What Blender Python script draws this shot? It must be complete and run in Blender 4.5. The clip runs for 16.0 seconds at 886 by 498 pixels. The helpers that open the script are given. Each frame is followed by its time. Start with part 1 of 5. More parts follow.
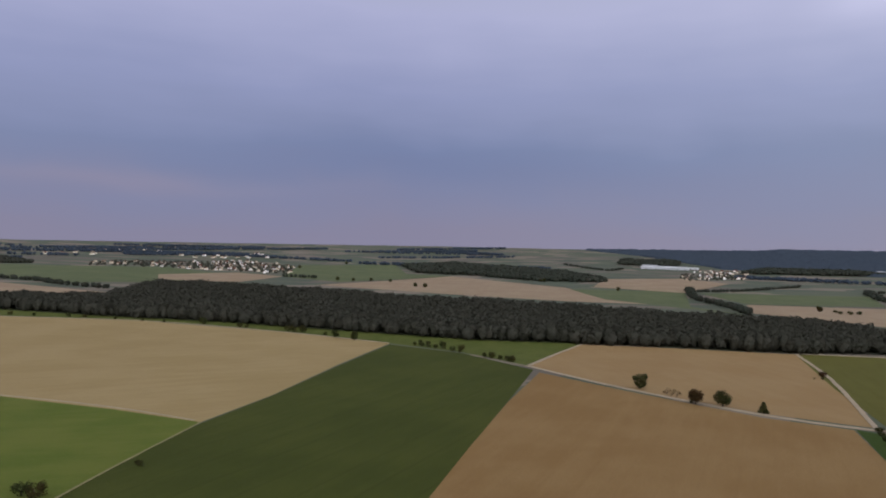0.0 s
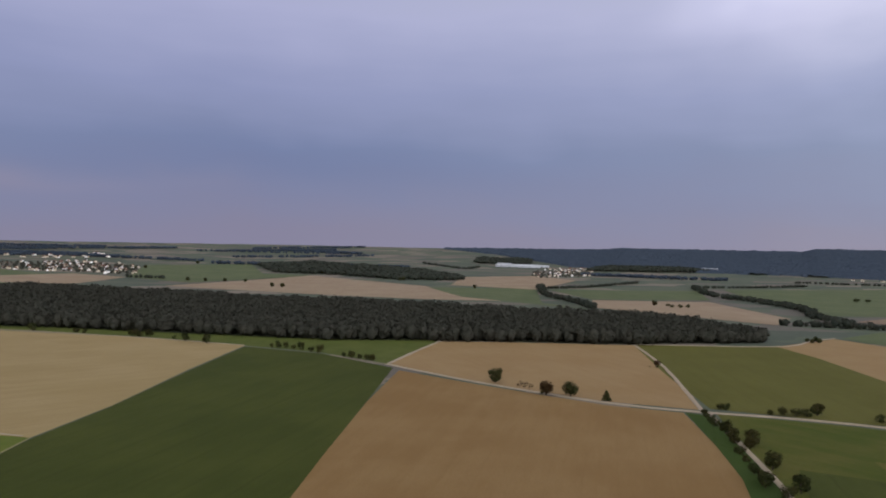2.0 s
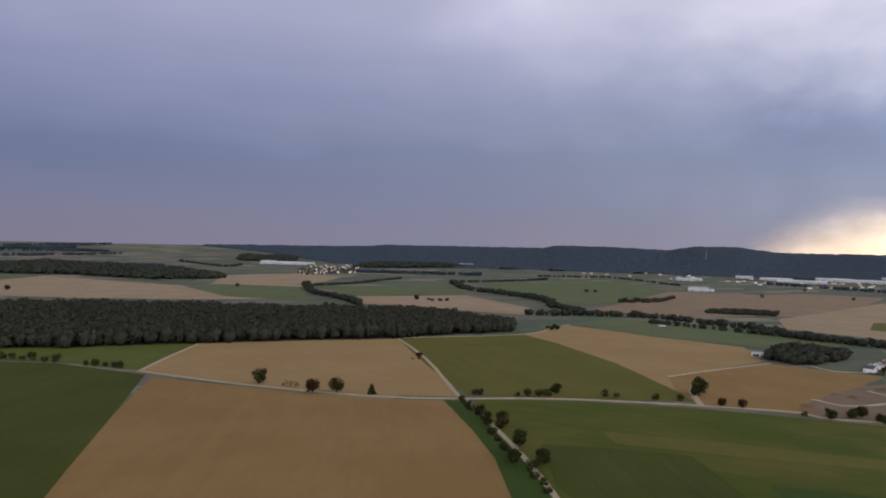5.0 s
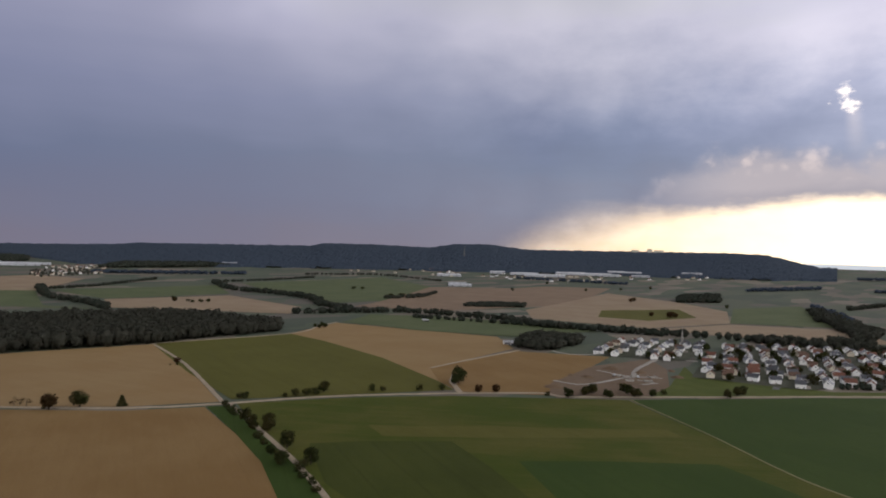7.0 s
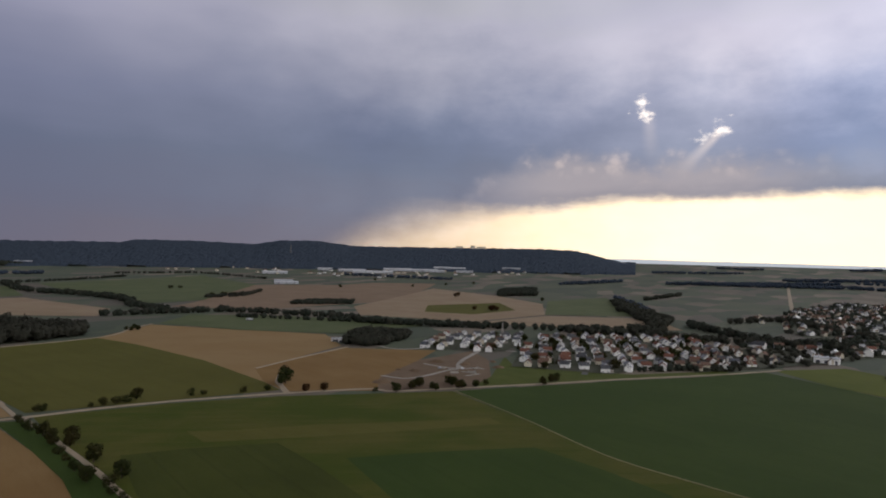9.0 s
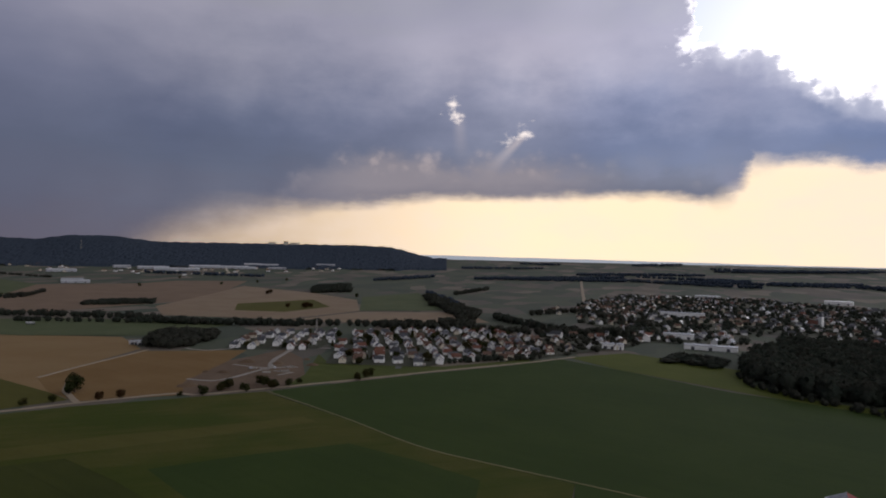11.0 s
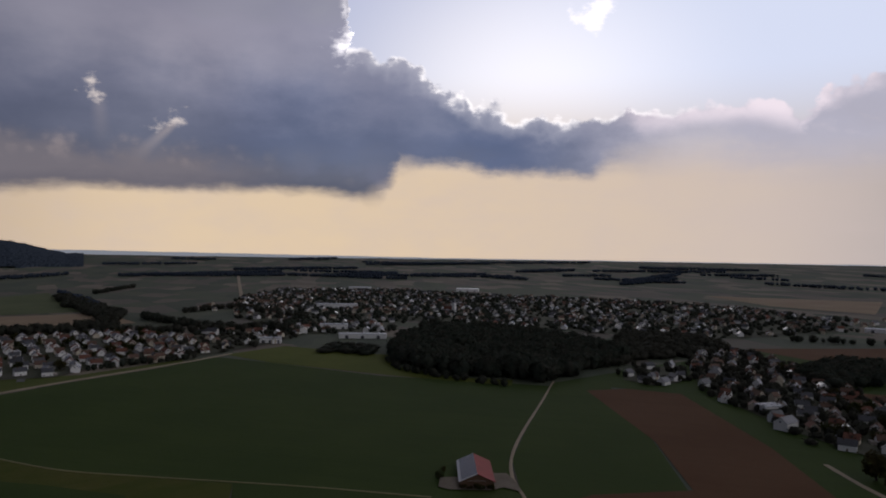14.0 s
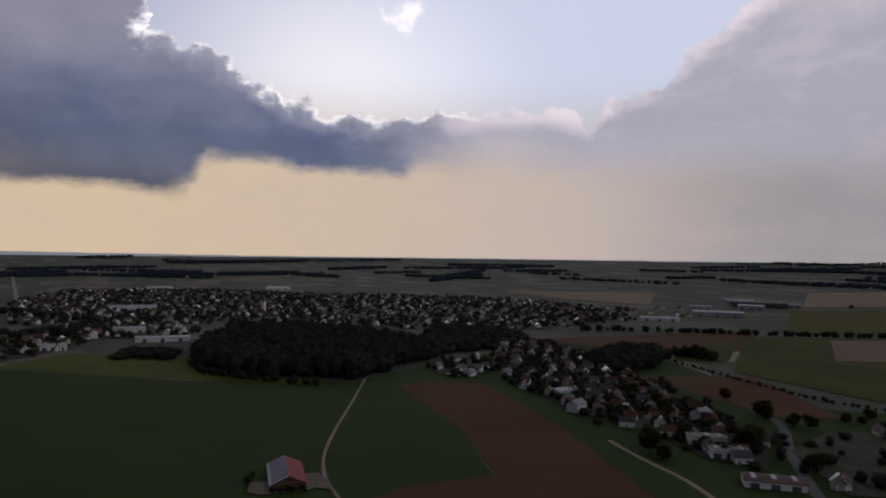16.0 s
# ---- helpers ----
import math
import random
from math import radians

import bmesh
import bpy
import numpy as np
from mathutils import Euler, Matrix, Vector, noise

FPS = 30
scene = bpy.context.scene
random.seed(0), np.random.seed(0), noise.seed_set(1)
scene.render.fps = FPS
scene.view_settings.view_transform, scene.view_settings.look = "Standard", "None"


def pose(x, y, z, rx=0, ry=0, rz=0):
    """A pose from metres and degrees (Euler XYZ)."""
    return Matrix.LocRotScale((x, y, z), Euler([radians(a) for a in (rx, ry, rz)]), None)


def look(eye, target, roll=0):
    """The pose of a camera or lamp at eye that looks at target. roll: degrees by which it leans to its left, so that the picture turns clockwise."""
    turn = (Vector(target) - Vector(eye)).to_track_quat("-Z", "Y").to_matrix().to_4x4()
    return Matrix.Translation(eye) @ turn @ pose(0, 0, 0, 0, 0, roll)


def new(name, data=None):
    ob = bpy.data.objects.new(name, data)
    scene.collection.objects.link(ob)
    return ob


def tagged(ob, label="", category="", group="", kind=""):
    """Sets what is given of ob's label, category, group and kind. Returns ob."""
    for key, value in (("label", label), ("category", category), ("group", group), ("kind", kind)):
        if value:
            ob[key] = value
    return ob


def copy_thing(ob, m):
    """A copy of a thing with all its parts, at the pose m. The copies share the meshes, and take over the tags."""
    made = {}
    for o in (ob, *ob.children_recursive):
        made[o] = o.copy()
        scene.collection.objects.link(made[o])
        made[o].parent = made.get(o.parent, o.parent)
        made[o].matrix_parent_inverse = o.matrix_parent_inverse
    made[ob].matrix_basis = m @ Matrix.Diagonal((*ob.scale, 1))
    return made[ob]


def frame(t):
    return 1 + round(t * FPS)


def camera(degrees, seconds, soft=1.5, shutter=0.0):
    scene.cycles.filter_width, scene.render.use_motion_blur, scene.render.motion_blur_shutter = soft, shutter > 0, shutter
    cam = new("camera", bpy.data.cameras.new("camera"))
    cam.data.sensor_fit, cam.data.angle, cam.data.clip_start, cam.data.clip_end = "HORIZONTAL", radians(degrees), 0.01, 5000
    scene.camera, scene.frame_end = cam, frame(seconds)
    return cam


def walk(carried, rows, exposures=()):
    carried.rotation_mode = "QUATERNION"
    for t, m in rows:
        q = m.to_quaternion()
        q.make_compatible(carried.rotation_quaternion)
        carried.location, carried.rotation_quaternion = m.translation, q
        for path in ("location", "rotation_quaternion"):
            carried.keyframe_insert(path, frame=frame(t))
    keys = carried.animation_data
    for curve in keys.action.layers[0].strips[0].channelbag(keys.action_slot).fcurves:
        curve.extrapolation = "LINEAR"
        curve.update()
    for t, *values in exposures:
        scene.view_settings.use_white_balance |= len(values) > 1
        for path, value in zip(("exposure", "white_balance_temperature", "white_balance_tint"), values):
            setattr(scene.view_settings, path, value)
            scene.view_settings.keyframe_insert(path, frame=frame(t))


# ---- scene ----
# ---- camera: turns where it hangs, 120 m over the fields
cam = camera(64.74, 16.0, soft=1.9)
PATH = [
    (0, pose(0, 0, 120, 89.57, -1.74, -3.15)),
    (0.5, pose(0, 0, 120, 89.61, -1.75, -5.86)),
    (1, pose(0, 0, 120, 89.69, -1.78, -9.22)),
    (1.5, pose(0, 0, 120, 89.76, -1.78, -11.98)),
    (2, pose(0, 0, 120, 89.82, -1.78, -14.63)),
    (2.5, pose(0, 0, 120, 89.85, -1.80, -17.30)),
    (3, pose(0, 0, 120, 89.90, -1.81, -20.67)),
    (3.5, pose(0, 0, 120, 89.93, -1.76, -23.63)),
    (6, pose(0, 0, 120, 90.33, -1.62, -42.21)),
    (6.5, pose(0, 0, 120, 90.41, -1.52, -47.25)),
    (7, pose(0, 0, 120, 90.46, -1.41, -52.54)),
    (7.5, pose(0, 0, 120, 90.49, -1.39, -56.20)),
    (8, pose(0, 0, 120, 90.46, -1.36, -59.02)),
    (8.5, pose(0, 0, 120, 90.45, -1.32, -62.28)),
    (9, pose(0, 0, 120, 90.49, -1.21, -66.57)),
    (11.5, pose(0, 0, 120, 90.49, -1.20, -85.60)),
    (12, pose(0, 0, 120, 90.50, -1.16, -90.15)),
    (12.5, pose(0, 0, 120, 90.52, -1.08, -95.49)),
    (13, pose(0, 0, 120, 90.52, -1.04, -99.94)),
    (13.5, pose(0, 0, 120, 90.50, -0.99, -104.92)),
    (14, pose(0, 0, 120, 90.49, -0.88, -109.19)),
    (14.5, pose(0, 0, 120, 90.47, -0.87, -112.90)),
    (15, pose(0, 0, 120, 90.45, -0.83, -116.05)),
    (15.5, pose(0, 0, 120, 90.46, -0.78, -119.94)),
    (16, pose(0, 0, 120, 90.48, -0.72, -124.49)),
]
EXPOSURE = [(0.0, 0.0, 6150, 12), (3.5, -0.1, 6150, 12), (7.0, -0.5, 6350, 12), (9.0, -0.85, 6300, 12), (12.0, -1.65, 6050, 17), (14.5, -2.12, 6050, 17), (16.0, -2.22, 6050, 17)]
walk(cam, PATH, EXPOSURE)


# ---- sky and sun
SUN_AZ, SUN_EL = 114.0, 21.0


class Nodes:
    """Small helper to wire node trees."""

    def __init__(self, tree):
        self.tree = tree
        tree.nodes.clear()

    def add(self, kind, **inputs):
        n = self.tree.nodes.new(kind)
        for key, v in inputs.items():
            self.put(n.inputs[key.replace("_", " ")], v)
        return n

    def put(self, socket, v):
        if isinstance(v, bpy.types.NodeSocket):
            self.tree.links.new(v, socket)
        elif isinstance(v, tuple) and len(v) == 3 and socket.type == "RGBA":
            socket.default_value = (*v, 1)
        else:
            socket.default_value = v

    def math(self, op, a, b=0.0, c=0.0):
        n = self.tree.nodes.new("ShaderNodeMath")
        n.operation = op
        for s, v in zip(n.inputs, (a, b, c)):
            self.put(s, v)
        return n.outputs[0]

    def smooth(self, v, lo, hi, a=0.0, b=1.0):
        n = self.tree.nodes.new("ShaderNodeMapRange")
        n.interpolation_type = "SMOOTHSTEP"
        for s, w in zip(n.inputs, (v, lo, hi, a, b)):
            self.put(s, w)
        return n.outputs[0]

    def mix(self, f, a, b, blend="MIX"):
        n = self.tree.nodes.new("ShaderNodeMix")
        n.data_type, n.blend_type = "RGBA", blend
        self.put(n.inputs[0], f), self.put(n.inputs[6], a), self.put(n.inputs[7], b)
        return n.outputs[2]

    def ramp(self, v, stops, mode="LINEAR"):
        n = self.tree.nodes.new("ShaderNodeValToRGB")
        n.color_ramp.interpolation = mode
        e = n.color_ramp.elements
        while len(e) < len(stops):
            e.new(0.5)
        for i, (p, c) in enumerate(stops):
            e[i].position, e[i].color = p, (*c, 1) if isinstance(c, tuple) else (c, c, c, 1)
        self.put(n.inputs[0], v)
        return n.outputs[0]

    def noise(self, vec, scale, detail=4.0, rough=0.55):
        n = self.add("ShaderNodeTexNoise", Vector=vec, Scale=scale, Detail=detail, Roughness=rough)
        return n.outputs[0]

    def vec(self, x, y, z=0.0):
        return self.add("ShaderNodeCombineXYZ", X=x, Y=y, Z=z).outputs[0]


def make_sky():
    w = bpy.data.worlds.new("stormy_sky")
    scene.world = w
    w.use_nodes = True
    n = Nodes(w.node_tree)
    way = n.add("ShaderNodeTexCoord").outputs["Generated"]
    xyz = n.add("ShaderNodeSeparateXYZ", Vector=way).outputs
    az = n.math("MULTIPLY", n.math("ARCTAN2", xyz[0], xyz[1]), 57.2958)
    el = n.math("MULTIPLY", n.math("ARCSINE", xyz[2]), 57.2958)
    flat = n.vec(n.math("MULTIPLY", az, 0.1), n.math("MULTIPLY", el, 0.17))
    big = n.math("SUBTRACT", n.noise(flat, 0.55, 3.0), 0.5)
    mid = n.math("SUBTRACT", n.noise(flat, 2.2, 6.0, 0.6), 0.5)
    fine = n.math("SUBTRACT", n.noise(flat, 5.0, 7.0, 0.62), 0.5)
    streak = n.math("SUBTRACT", n.noise(n.vec(n.math("MULTIPLY", az, 0.03), n.math("MULTIPLY", el, 0.2)), 1.6, 4.0), 0.5)

    def by_az(stops, span, shift=0.0):
        got = n.ramp(n.math("DIVIDE", n.math("ADD", n.math("ADD", az, shift), 180.0), 360.0), [((a + 180) / 360, (v + 10) / span) for a, v in stops])
        return n.math("SUBTRACT", n.math("MULTIPLY", n.add("ShaderNodeSeparateColor", Color=got).outputs[0], span), 10.0)

    # underside and top of the cloud bank, in degrees of height by compass direction
    base = by_az([(-180, 2), (-150, -8), (50, -8), (56, -2), (59.8, 0.8), (63.5, 2.3), (67.8, 3.4), (73, 4.0), (78, 4.2), (82.5, 4.7), (93, 4.9), (99, 4.8), (102.4, 4.4), (104.0, 4.7), (104.6, 7.4),
                  (109.7, 7.4), (114, 6.9), (118, 6.9), (121, 6.6), (122.6, 7.9), (125.2, 7.9), (129.7, 8.8), (134.2, 7.4), (142.5, 7.6), (150, 7.8), (160, 6), (180, 2)], 60,
                 n.math("ADD", n.math("MULTIPLY", mid, 3.0), n.math("MULTIPLY", fine, 2.4)))
    top = by_az([(-180, 28), (-150, 50), (100.4, 50), (101.0, 16.2), (102.6, 16.0), (105.2, 15.9), (107.6, 14.5), (109.2, 13.6), (109.8, 12.2), (111.4, 12.8), (113.8, 12.0), (116.4, 11.6), (118.3, 10.5),
                 (119.6, 11.5), (123.8, 12.1), (125.2, 11.2), (129.7, 12.0), (136.6, 11.4), (138.2, 13.4), (141.2, 14.0), (143.2, 15.8), (146.3, 18.0), (152, 21), (160, 25), (180, 28)], 60, n.math("ADD", n.math("MULTIPLY", mid, 2.6), n.math("MULTIPLY", fine, 2.2)))
    shelf = by_az([(-180, -9), (62, -9), (66, 3.0), (70, 6.8), (73, 7.8), (77, 8.4), (81, 7.6), (86, 8.0), (92, 7.6), (98, 7.0), (103, 6.6), (105, 5.0), (107, -9), (180, -9)], 60)
    even = n.vec(n.math("MULTIPLY", az, 0.1), n.math("MULTIPLY", el, 0.1))

    def billow(scale):
        v = n.tree.nodes.new("ShaderNodeTexVoronoi")
        v.feature = "SMOOTH_F1"
        warp = n.add("ShaderNodeTexNoise", Vector=even, Scale=scale * 1.5, Detail=3.0).outputs["Color"]
        n.put(v.inputs["Vector"], n.mix(0.06, even, warp))
        v.inputs["Scale"].default_value, v.inputs["Smoothness"].default_value = scale, 0.25
        return n.math("SUBTRACT", 0.45, v.outputs["Distance"])

    puff, curl, heap = billow(4.0), billow(11.0), billow(1.9)
    edge = n.math("ADD", n.math("MULTIPLY", puff, 1.9), n.math("ADD", n.math("MULTIPLY", curl, 0.9), n.math("MULTIPLY", fine, 0.5)))
    over = n.math("ADD", n.math("SUBTRACT", el, base), n.math("ADD", n.math("MULTIPLY", streak, 2.0), n.math("MULTIPLY", fine, 1.2)))
    under = n.math("ADD", n.math("SUBTRACT", top, el), n.math("ADD", edge, n.math("MULTIPLY", n.math("MULTIPLY", heap, 3.2), n.smooth(az, 120, 136))))
    soft = n.math("ADD", n.smooth(az, 120, 128, 0.7, 3.0), n.math("MULTIPLY", n.smooth(az, 101.5, 104.4, 0.0, 0.8), n.smooth(az, 108, 104.6)))
    rain = n.smooth(az, 74, 60, 0.0, 2.2)
    low = n.smooth(over, n.math("MULTIPLY", n.math("ADD", soft, rain), -1.0), n.math("ADD", soft, rain))
    high = n.smooth(under, -0.25, 0.35)
    # unseen cloud cover overhead, added to hold light off the ground
    roof = n.smooth(n.math("ADD", el, n.math("MULTIPLY", mid, 8.0)), 25.0, 34.0)
    cloud = n.math("MAXIMUM", n.math("MULTIPLY", low, high), roof)

    # the clouds' own shades, made darkest overhead out of view
    torn = n.smooth(az, 30, 80)
    lift = n.math("ADD", el, n.math("ADD", n.math("MULTIPLY", big, 5.0), n.math("ADD", n.math("MULTIPLY", n.math("MULTIPLY", mid, 3.5), torn), n.math("MULTIPLY", streak, 3.5))))
    dark = n.ramp(n.math("DIVIDE", n.math("ADD", lift, 5.0), 50.0),
                  [(0.0, (0.26, 0.235, 0.315)), (0.11, (0.25, 0.23, 0.32)), (0.17, (0.23, 0.235, 0.35)), (0.25, (0.225, 0.25, 0.385)),
                   (0.34, (0.29, 0.31, 0.48)), (0.46, (0.42, 0.42, 0.60)), (0.6, (0.42, 0.43, 0.52)), (0.8, (0.17, 0.18, 0.21)), (1.0, (0.15, 0.16, 0.18))])
    gain = n.ramp(n.math("DIVIDE", az, 180.0), [(0.0, (1.0, 1.02, 1.0)), (0.2, (1.15, 1.17, 1.08)), (0.36, (1.5, 1.52, 1.3)), (0.5, (2.6, 2.55, 2.1)), (0.62, (3.1, 3.1, 2.6)), (1.0, (2.0, 2.0, 1.9))])
    gain = n.mix(n.smooth(el, 24.0, 40.0), gain, (1.0, 1.0, 1.0))
    dark = n.mix(1.0, dark, gain, "MULTIPLY")
    # heaped clouds: greyish bodies with sunlit, knobbly tops
    body = n.ramp(n.math("ADD", n.math("DIVIDE", el, 26.0), n.math("ADD", n.math("MULTIPLY", mid, 0.9), n.math("MULTIPLY", streak, 0.5))),
                  [(0.0, (2.35, 2.1, 2.0)), (0.3, (1.85, 1.78, 1.92)), (0.5, (1.9, 1.84, 2.0)), (0.8, (2.5, 2.28, 2.3)), (1.0, (2.8, 2.5, 2.5))])
    crest = n.math("ADD", n.smooth(under, 3.2, 0.2), n.math("ADD", n.math("MULTIPLY", puff, 0.8), n.math("ADD", n.math("MULTIPLY", heap, 0.9), n.math("MULTIPLY", curl, 0.4))))
    lit = n.mix(n.smooth(crest, 0.25, 1.15), body, (3.7, 3.25, 3.2))
    lit = n.mix(n.smooth(el, 24.0, 40.0), lit, (0.17, 0.18, 0.21))
    # broad lighter and darker masses within the bank
    for a, e, sa, se, tone in ((60, 18, 15, 5, (1.35, 1.3, 1.22)), (99, 9.4, 8, 2.2, (0.7, 0.77, 0.86)), (114, 8.8, 8, 2.0, (0.7, 0.79, 0.92)), (96, 12.5, 5, 2.6, (0.86, 0.9, 0.96)),
                               (66, 9.6, 13, 2.4, (0.8, 0.85, 0.92)), (88, 15, 11, 3.2, (1.3, 1.24, 1.16)), (2, 6.5, 24, 2.6, (0.84, 0.89, 0.95)), (-20, 4.3, 13, 0.9, (1.18, 1.07, 1.0)), (40, 21, 6, 3, (1.5, 1.45, 1.4))):
        p = n.math("ADD", n.math("POWER", n.math("DIVIDE", n.math("SUBTRACT", n.math("ADD", az, n.math("MULTIPLY", big, 16.0)), a), sa), 2.0), n.math("POWER", n.math("DIVIDE", n.math("SUBTRACT", n.math("ADD", el, n.math("MULTIPLY", n.math("ADD", big, n.math("MULTIPLY", mid, torn)), 4.5)), e), se), 2.0))
        dark = n.mix(n.math("POWER", 2.718, n.math("MULTIPLY", p, -1.0)), dark, n.mix(1.0, dark, tone, "MULTIPLY"))
    dark = n.mix(1.0, dark, n.mix(n.math("ADD", 0.5, n.math("MULTIPLY", n.math("ADD", n.math("MULTIPLY", heap, 0.8), n.math("MULTIPLY", mid, 0.7)), torn)), (0.84, 0.85, 0.88), (1.16, 1.15, 1.12)), "MULTIPLY")
    # a paler ragged shelf hangs under the bank
    ledge = n.math("ADD", n.math("SUBTRACT", shelf, el), n.math("ADD", n.math("MULTIPLY", puff, 1.1), n.math("ADD", n.math("MULTIPLY", curl, 0.5), n.math("MULTIPLY", mid, 3.0))))
    warm = n.mix(n.smooth(az, 88, 99), n.mix(n.smooth(az, 60, 72), (0.42, 0.4, 0.46), (0.78, 0.69, 0.69)), (0.5, 0.53, 0.64))
    pale = n.mix(n.smooth(az, 88, 96), (1.3, 1.08, 0.98), (0.66, 0.66, 0.74))
    warm = n.mix(n.math("MULTIPLY", n.smooth(ledge, 2.2, 0.3), n.smooth(n.math("ADD", puff, n.math("ADD", mid, curl)), -0.1, 0.5)), warm, pale)
    warm = n.mix(n.smooth(over, 0.2, 1.6), n.mix(1.0, warm, (0.78, 0.8, 0.84), "MULTIPLY"), warm)
    dark = n.mix(n.math("MULTIPLY", n.smooth(ledge, -0.9, 1.3, 0.0, 0.8), n.smooth(az, 66, 76)), dark, warm)
    # a shaft of light falls from the torn hole
    for a, e, da, de, wide, gain_ in ((88.2, 9.9, -0.7, -0.71, 0.4, 0.42), (82.7, 11.6, 0.1, -0.99, 0.6, 0.16)):
        u, v = n.math("SUBTRACT", az, a), n.math("SUBTRACT", el, e)
        along = n.math("ADD", n.math("MULTIPLY", u, da), n.math("MULTIPLY", v, de))
        across = n.math("ABSOLUTE", n.math("SUBTRACT", n.math("MULTIPLY", u, de), n.math("MULTIPLY", v, da)))
        beam = n.math("MULTIPLY", n.smooth(across, n.math("ADD", wide, n.math("MULTIPLY", along, 0.1)), 0.0), n.math("MULTIPLY", n.smooth(along, -0.2, 0.4), n.smooth(along, 5.0, 0.6)))
        dark = n.mix(n.math("MULTIPLY", beam, gain_), dark, (1.9, 1.6, 1.4))
    shade = n.mix(n.smooth(n.math("ADD", az, n.math("MULTIPLY", mid, 8.0)), 116, 131), dark, lit)
    # the bank thins behind to bright even overcast, added unseen to light facing walls
    rear_fill = n.math("MULTIPLY", n.math("MAXIMUM", n.smooth(az, -50, -95), n.smooth(az, 165, 178)), n.smooth(el, 70, 40))
    shade = n.mix(rear_fill, shade, (1.85, 1.81, 1.8))
    sun_way = Vector((math.sin(radians(SUN_AZ)) * math.cos(radians(SUN_EL)), math.cos(radians(SUN_AZ)) * math.cos(radians(SUN_EL)), math.sin(radians(SUN_EL))))
    dot = n.tree.nodes.new("ShaderNodeVectorMath")
    dot.operation = "DOT_PRODUCT"
    n.put(dot.inputs[0], way)
    dot.inputs[1].default_value = sun_way
    near = dot.outputs["Value"]
    glow = n.smooth(n.math("SQRT", n.math("ADD", n.math("MULTIPLY", n.math("POWER", n.math("SUBTRACT", az, 115.0), 2.0), 0.55), n.math("MULTIPLY", n.math("POWER", n.math("SUBTRACT", el, 13.5), 2.0), 1.4))), 15.0, 0.0)
    fringe = n.math("MULTIPLY", n.smooth(under, 2.2, 0.0, 0.0, 0.6), n.math("MULTIPLY", n.smooth(az, 98, 104), n.smooth(az, 124, 116)))
    shade = n.mix(fringe, shade, (2.0, 1.98, 2.1))
    rim = n.math("MULTIPLY", n.smooth(under, 0.75, 0.05), n.smooth(near, 0.93, 0.99))
    rim = n.math("MULTIPLY", rim, n.smooth(fine, -0.1, 0.12))
    shade = n.mix(n.math("MULTIPLY", rim, 0.9), shade, (5.5, 5.2, 4.7))
    # torn holes with light behind them
    for a, e, size in ((82.2, 12.2, 0.45), (82.6, 11.2, 0.4), (87.0, 9.4, 0.45), (88.0, 10.0, 0.5), (40.5, 20.8, 0.7), (101.2, 16.4, 0.9), (101.6, 18.0, 0.8), (102.4, 19.6, 0.9)):
        d = n.math("SQRT", n.math("ADD", n.math("POWER", n.math("SUBTRACT", az, a), 2.0), n.math("POWER", n.math("MULTIPLY", n.math("SUBTRACT", el, e), 1.3), 2.0)))
        d = n.math("ADD", d, n.math("MULTIPLY", fine, 5.5))
        shade = n.mix(n.smooth(d, size * 2.0, -size * 1.3, 0.0, 0.95), shade, (2.9, 2.55, 2.2) if a < 100 else (8.0, 7.6, 7.0))
    # open sky between and under the clouds
    sky = n.tree.nodes.new("ShaderNodeTexSky")
    sky.sky_type, sky.sun_disc = "NISHITA", False
    sky.sun_elevation, sky.sun_rotation = radians(SUN_EL), radians(SUN_AZ)
    sky.air_density, sky.dust_density = 1.0, 2.0
    clear = n.mix(1.0, n.mix(1.0, sky.outputs[0], (0.008, 0.008, 0.008), "MULTIPLY"), n.mix(n.smooth(az, 100, 136), n.mix(glow, (1.9, 2.05, 2.5), (3.3, 3.3, 3.3)), n.mix(glow, (2.75, 2.95, 3.3), (4.2, 4.2, 4.2))), "ADD")
    haze = n.mix(n.smooth(az, 98, 155), n.mix(n.smooth(az, 58, 88), (1.3, 0.98, 0.66), (3.1, 2.4, 1.5)), n.mix(n.smooth(az, 132, 152), (2.35, 2.02, 1.78), (1.5, 1.4, 1.34)))
    haze = n.mix(n.smooth(n.math("ADD", mid, n.math("MULTIPLY", streak, 0.6)), -0.25, 0.4, 0.0, 0.4), haze, (2.45, 2.05, 1.75))
    open_sky = n.mix(n.smooth(el, 6.0, 15.0), haze, clear)
    d = n.math("SQRT", n.math("ADD", n.math("POWER", n.math("SUBTRACT", az, 121.2), 2.0), n.math("POWER", n.math("MULTIPLY", n.math("SUBTRACT", el, 19.0), 1.4), 2.0)))
    open_sky = n.mix(n.smooth(n.math("ADD", d, n.math("MULTIPLY", fine, 7.0)), 2.0, 0.2), open_sky, (4.9, 4.6, 4.5))
    col = n.mix(cloud, open_sky, shade)
    bg = n.add("ShaderNodeBackground", Color=col, Strength=1.0)
    out = n.add("ShaderNodeOutputWorld")
    n.tree.links.new(bg.outputs[0], out.inputs[0])
    return sun_way


SUN_WAY = make_sky()
lamp = bpy.data.lights.new("sun", "SUN")
lamp.energy, lamp.angle, lamp.color = 0.5, radians(14), (1.0, 0.93, 0.82)
sun = new("sun", lamp)
sun.matrix_world = look(SUN_WAY * 100, (0, 0, 0))


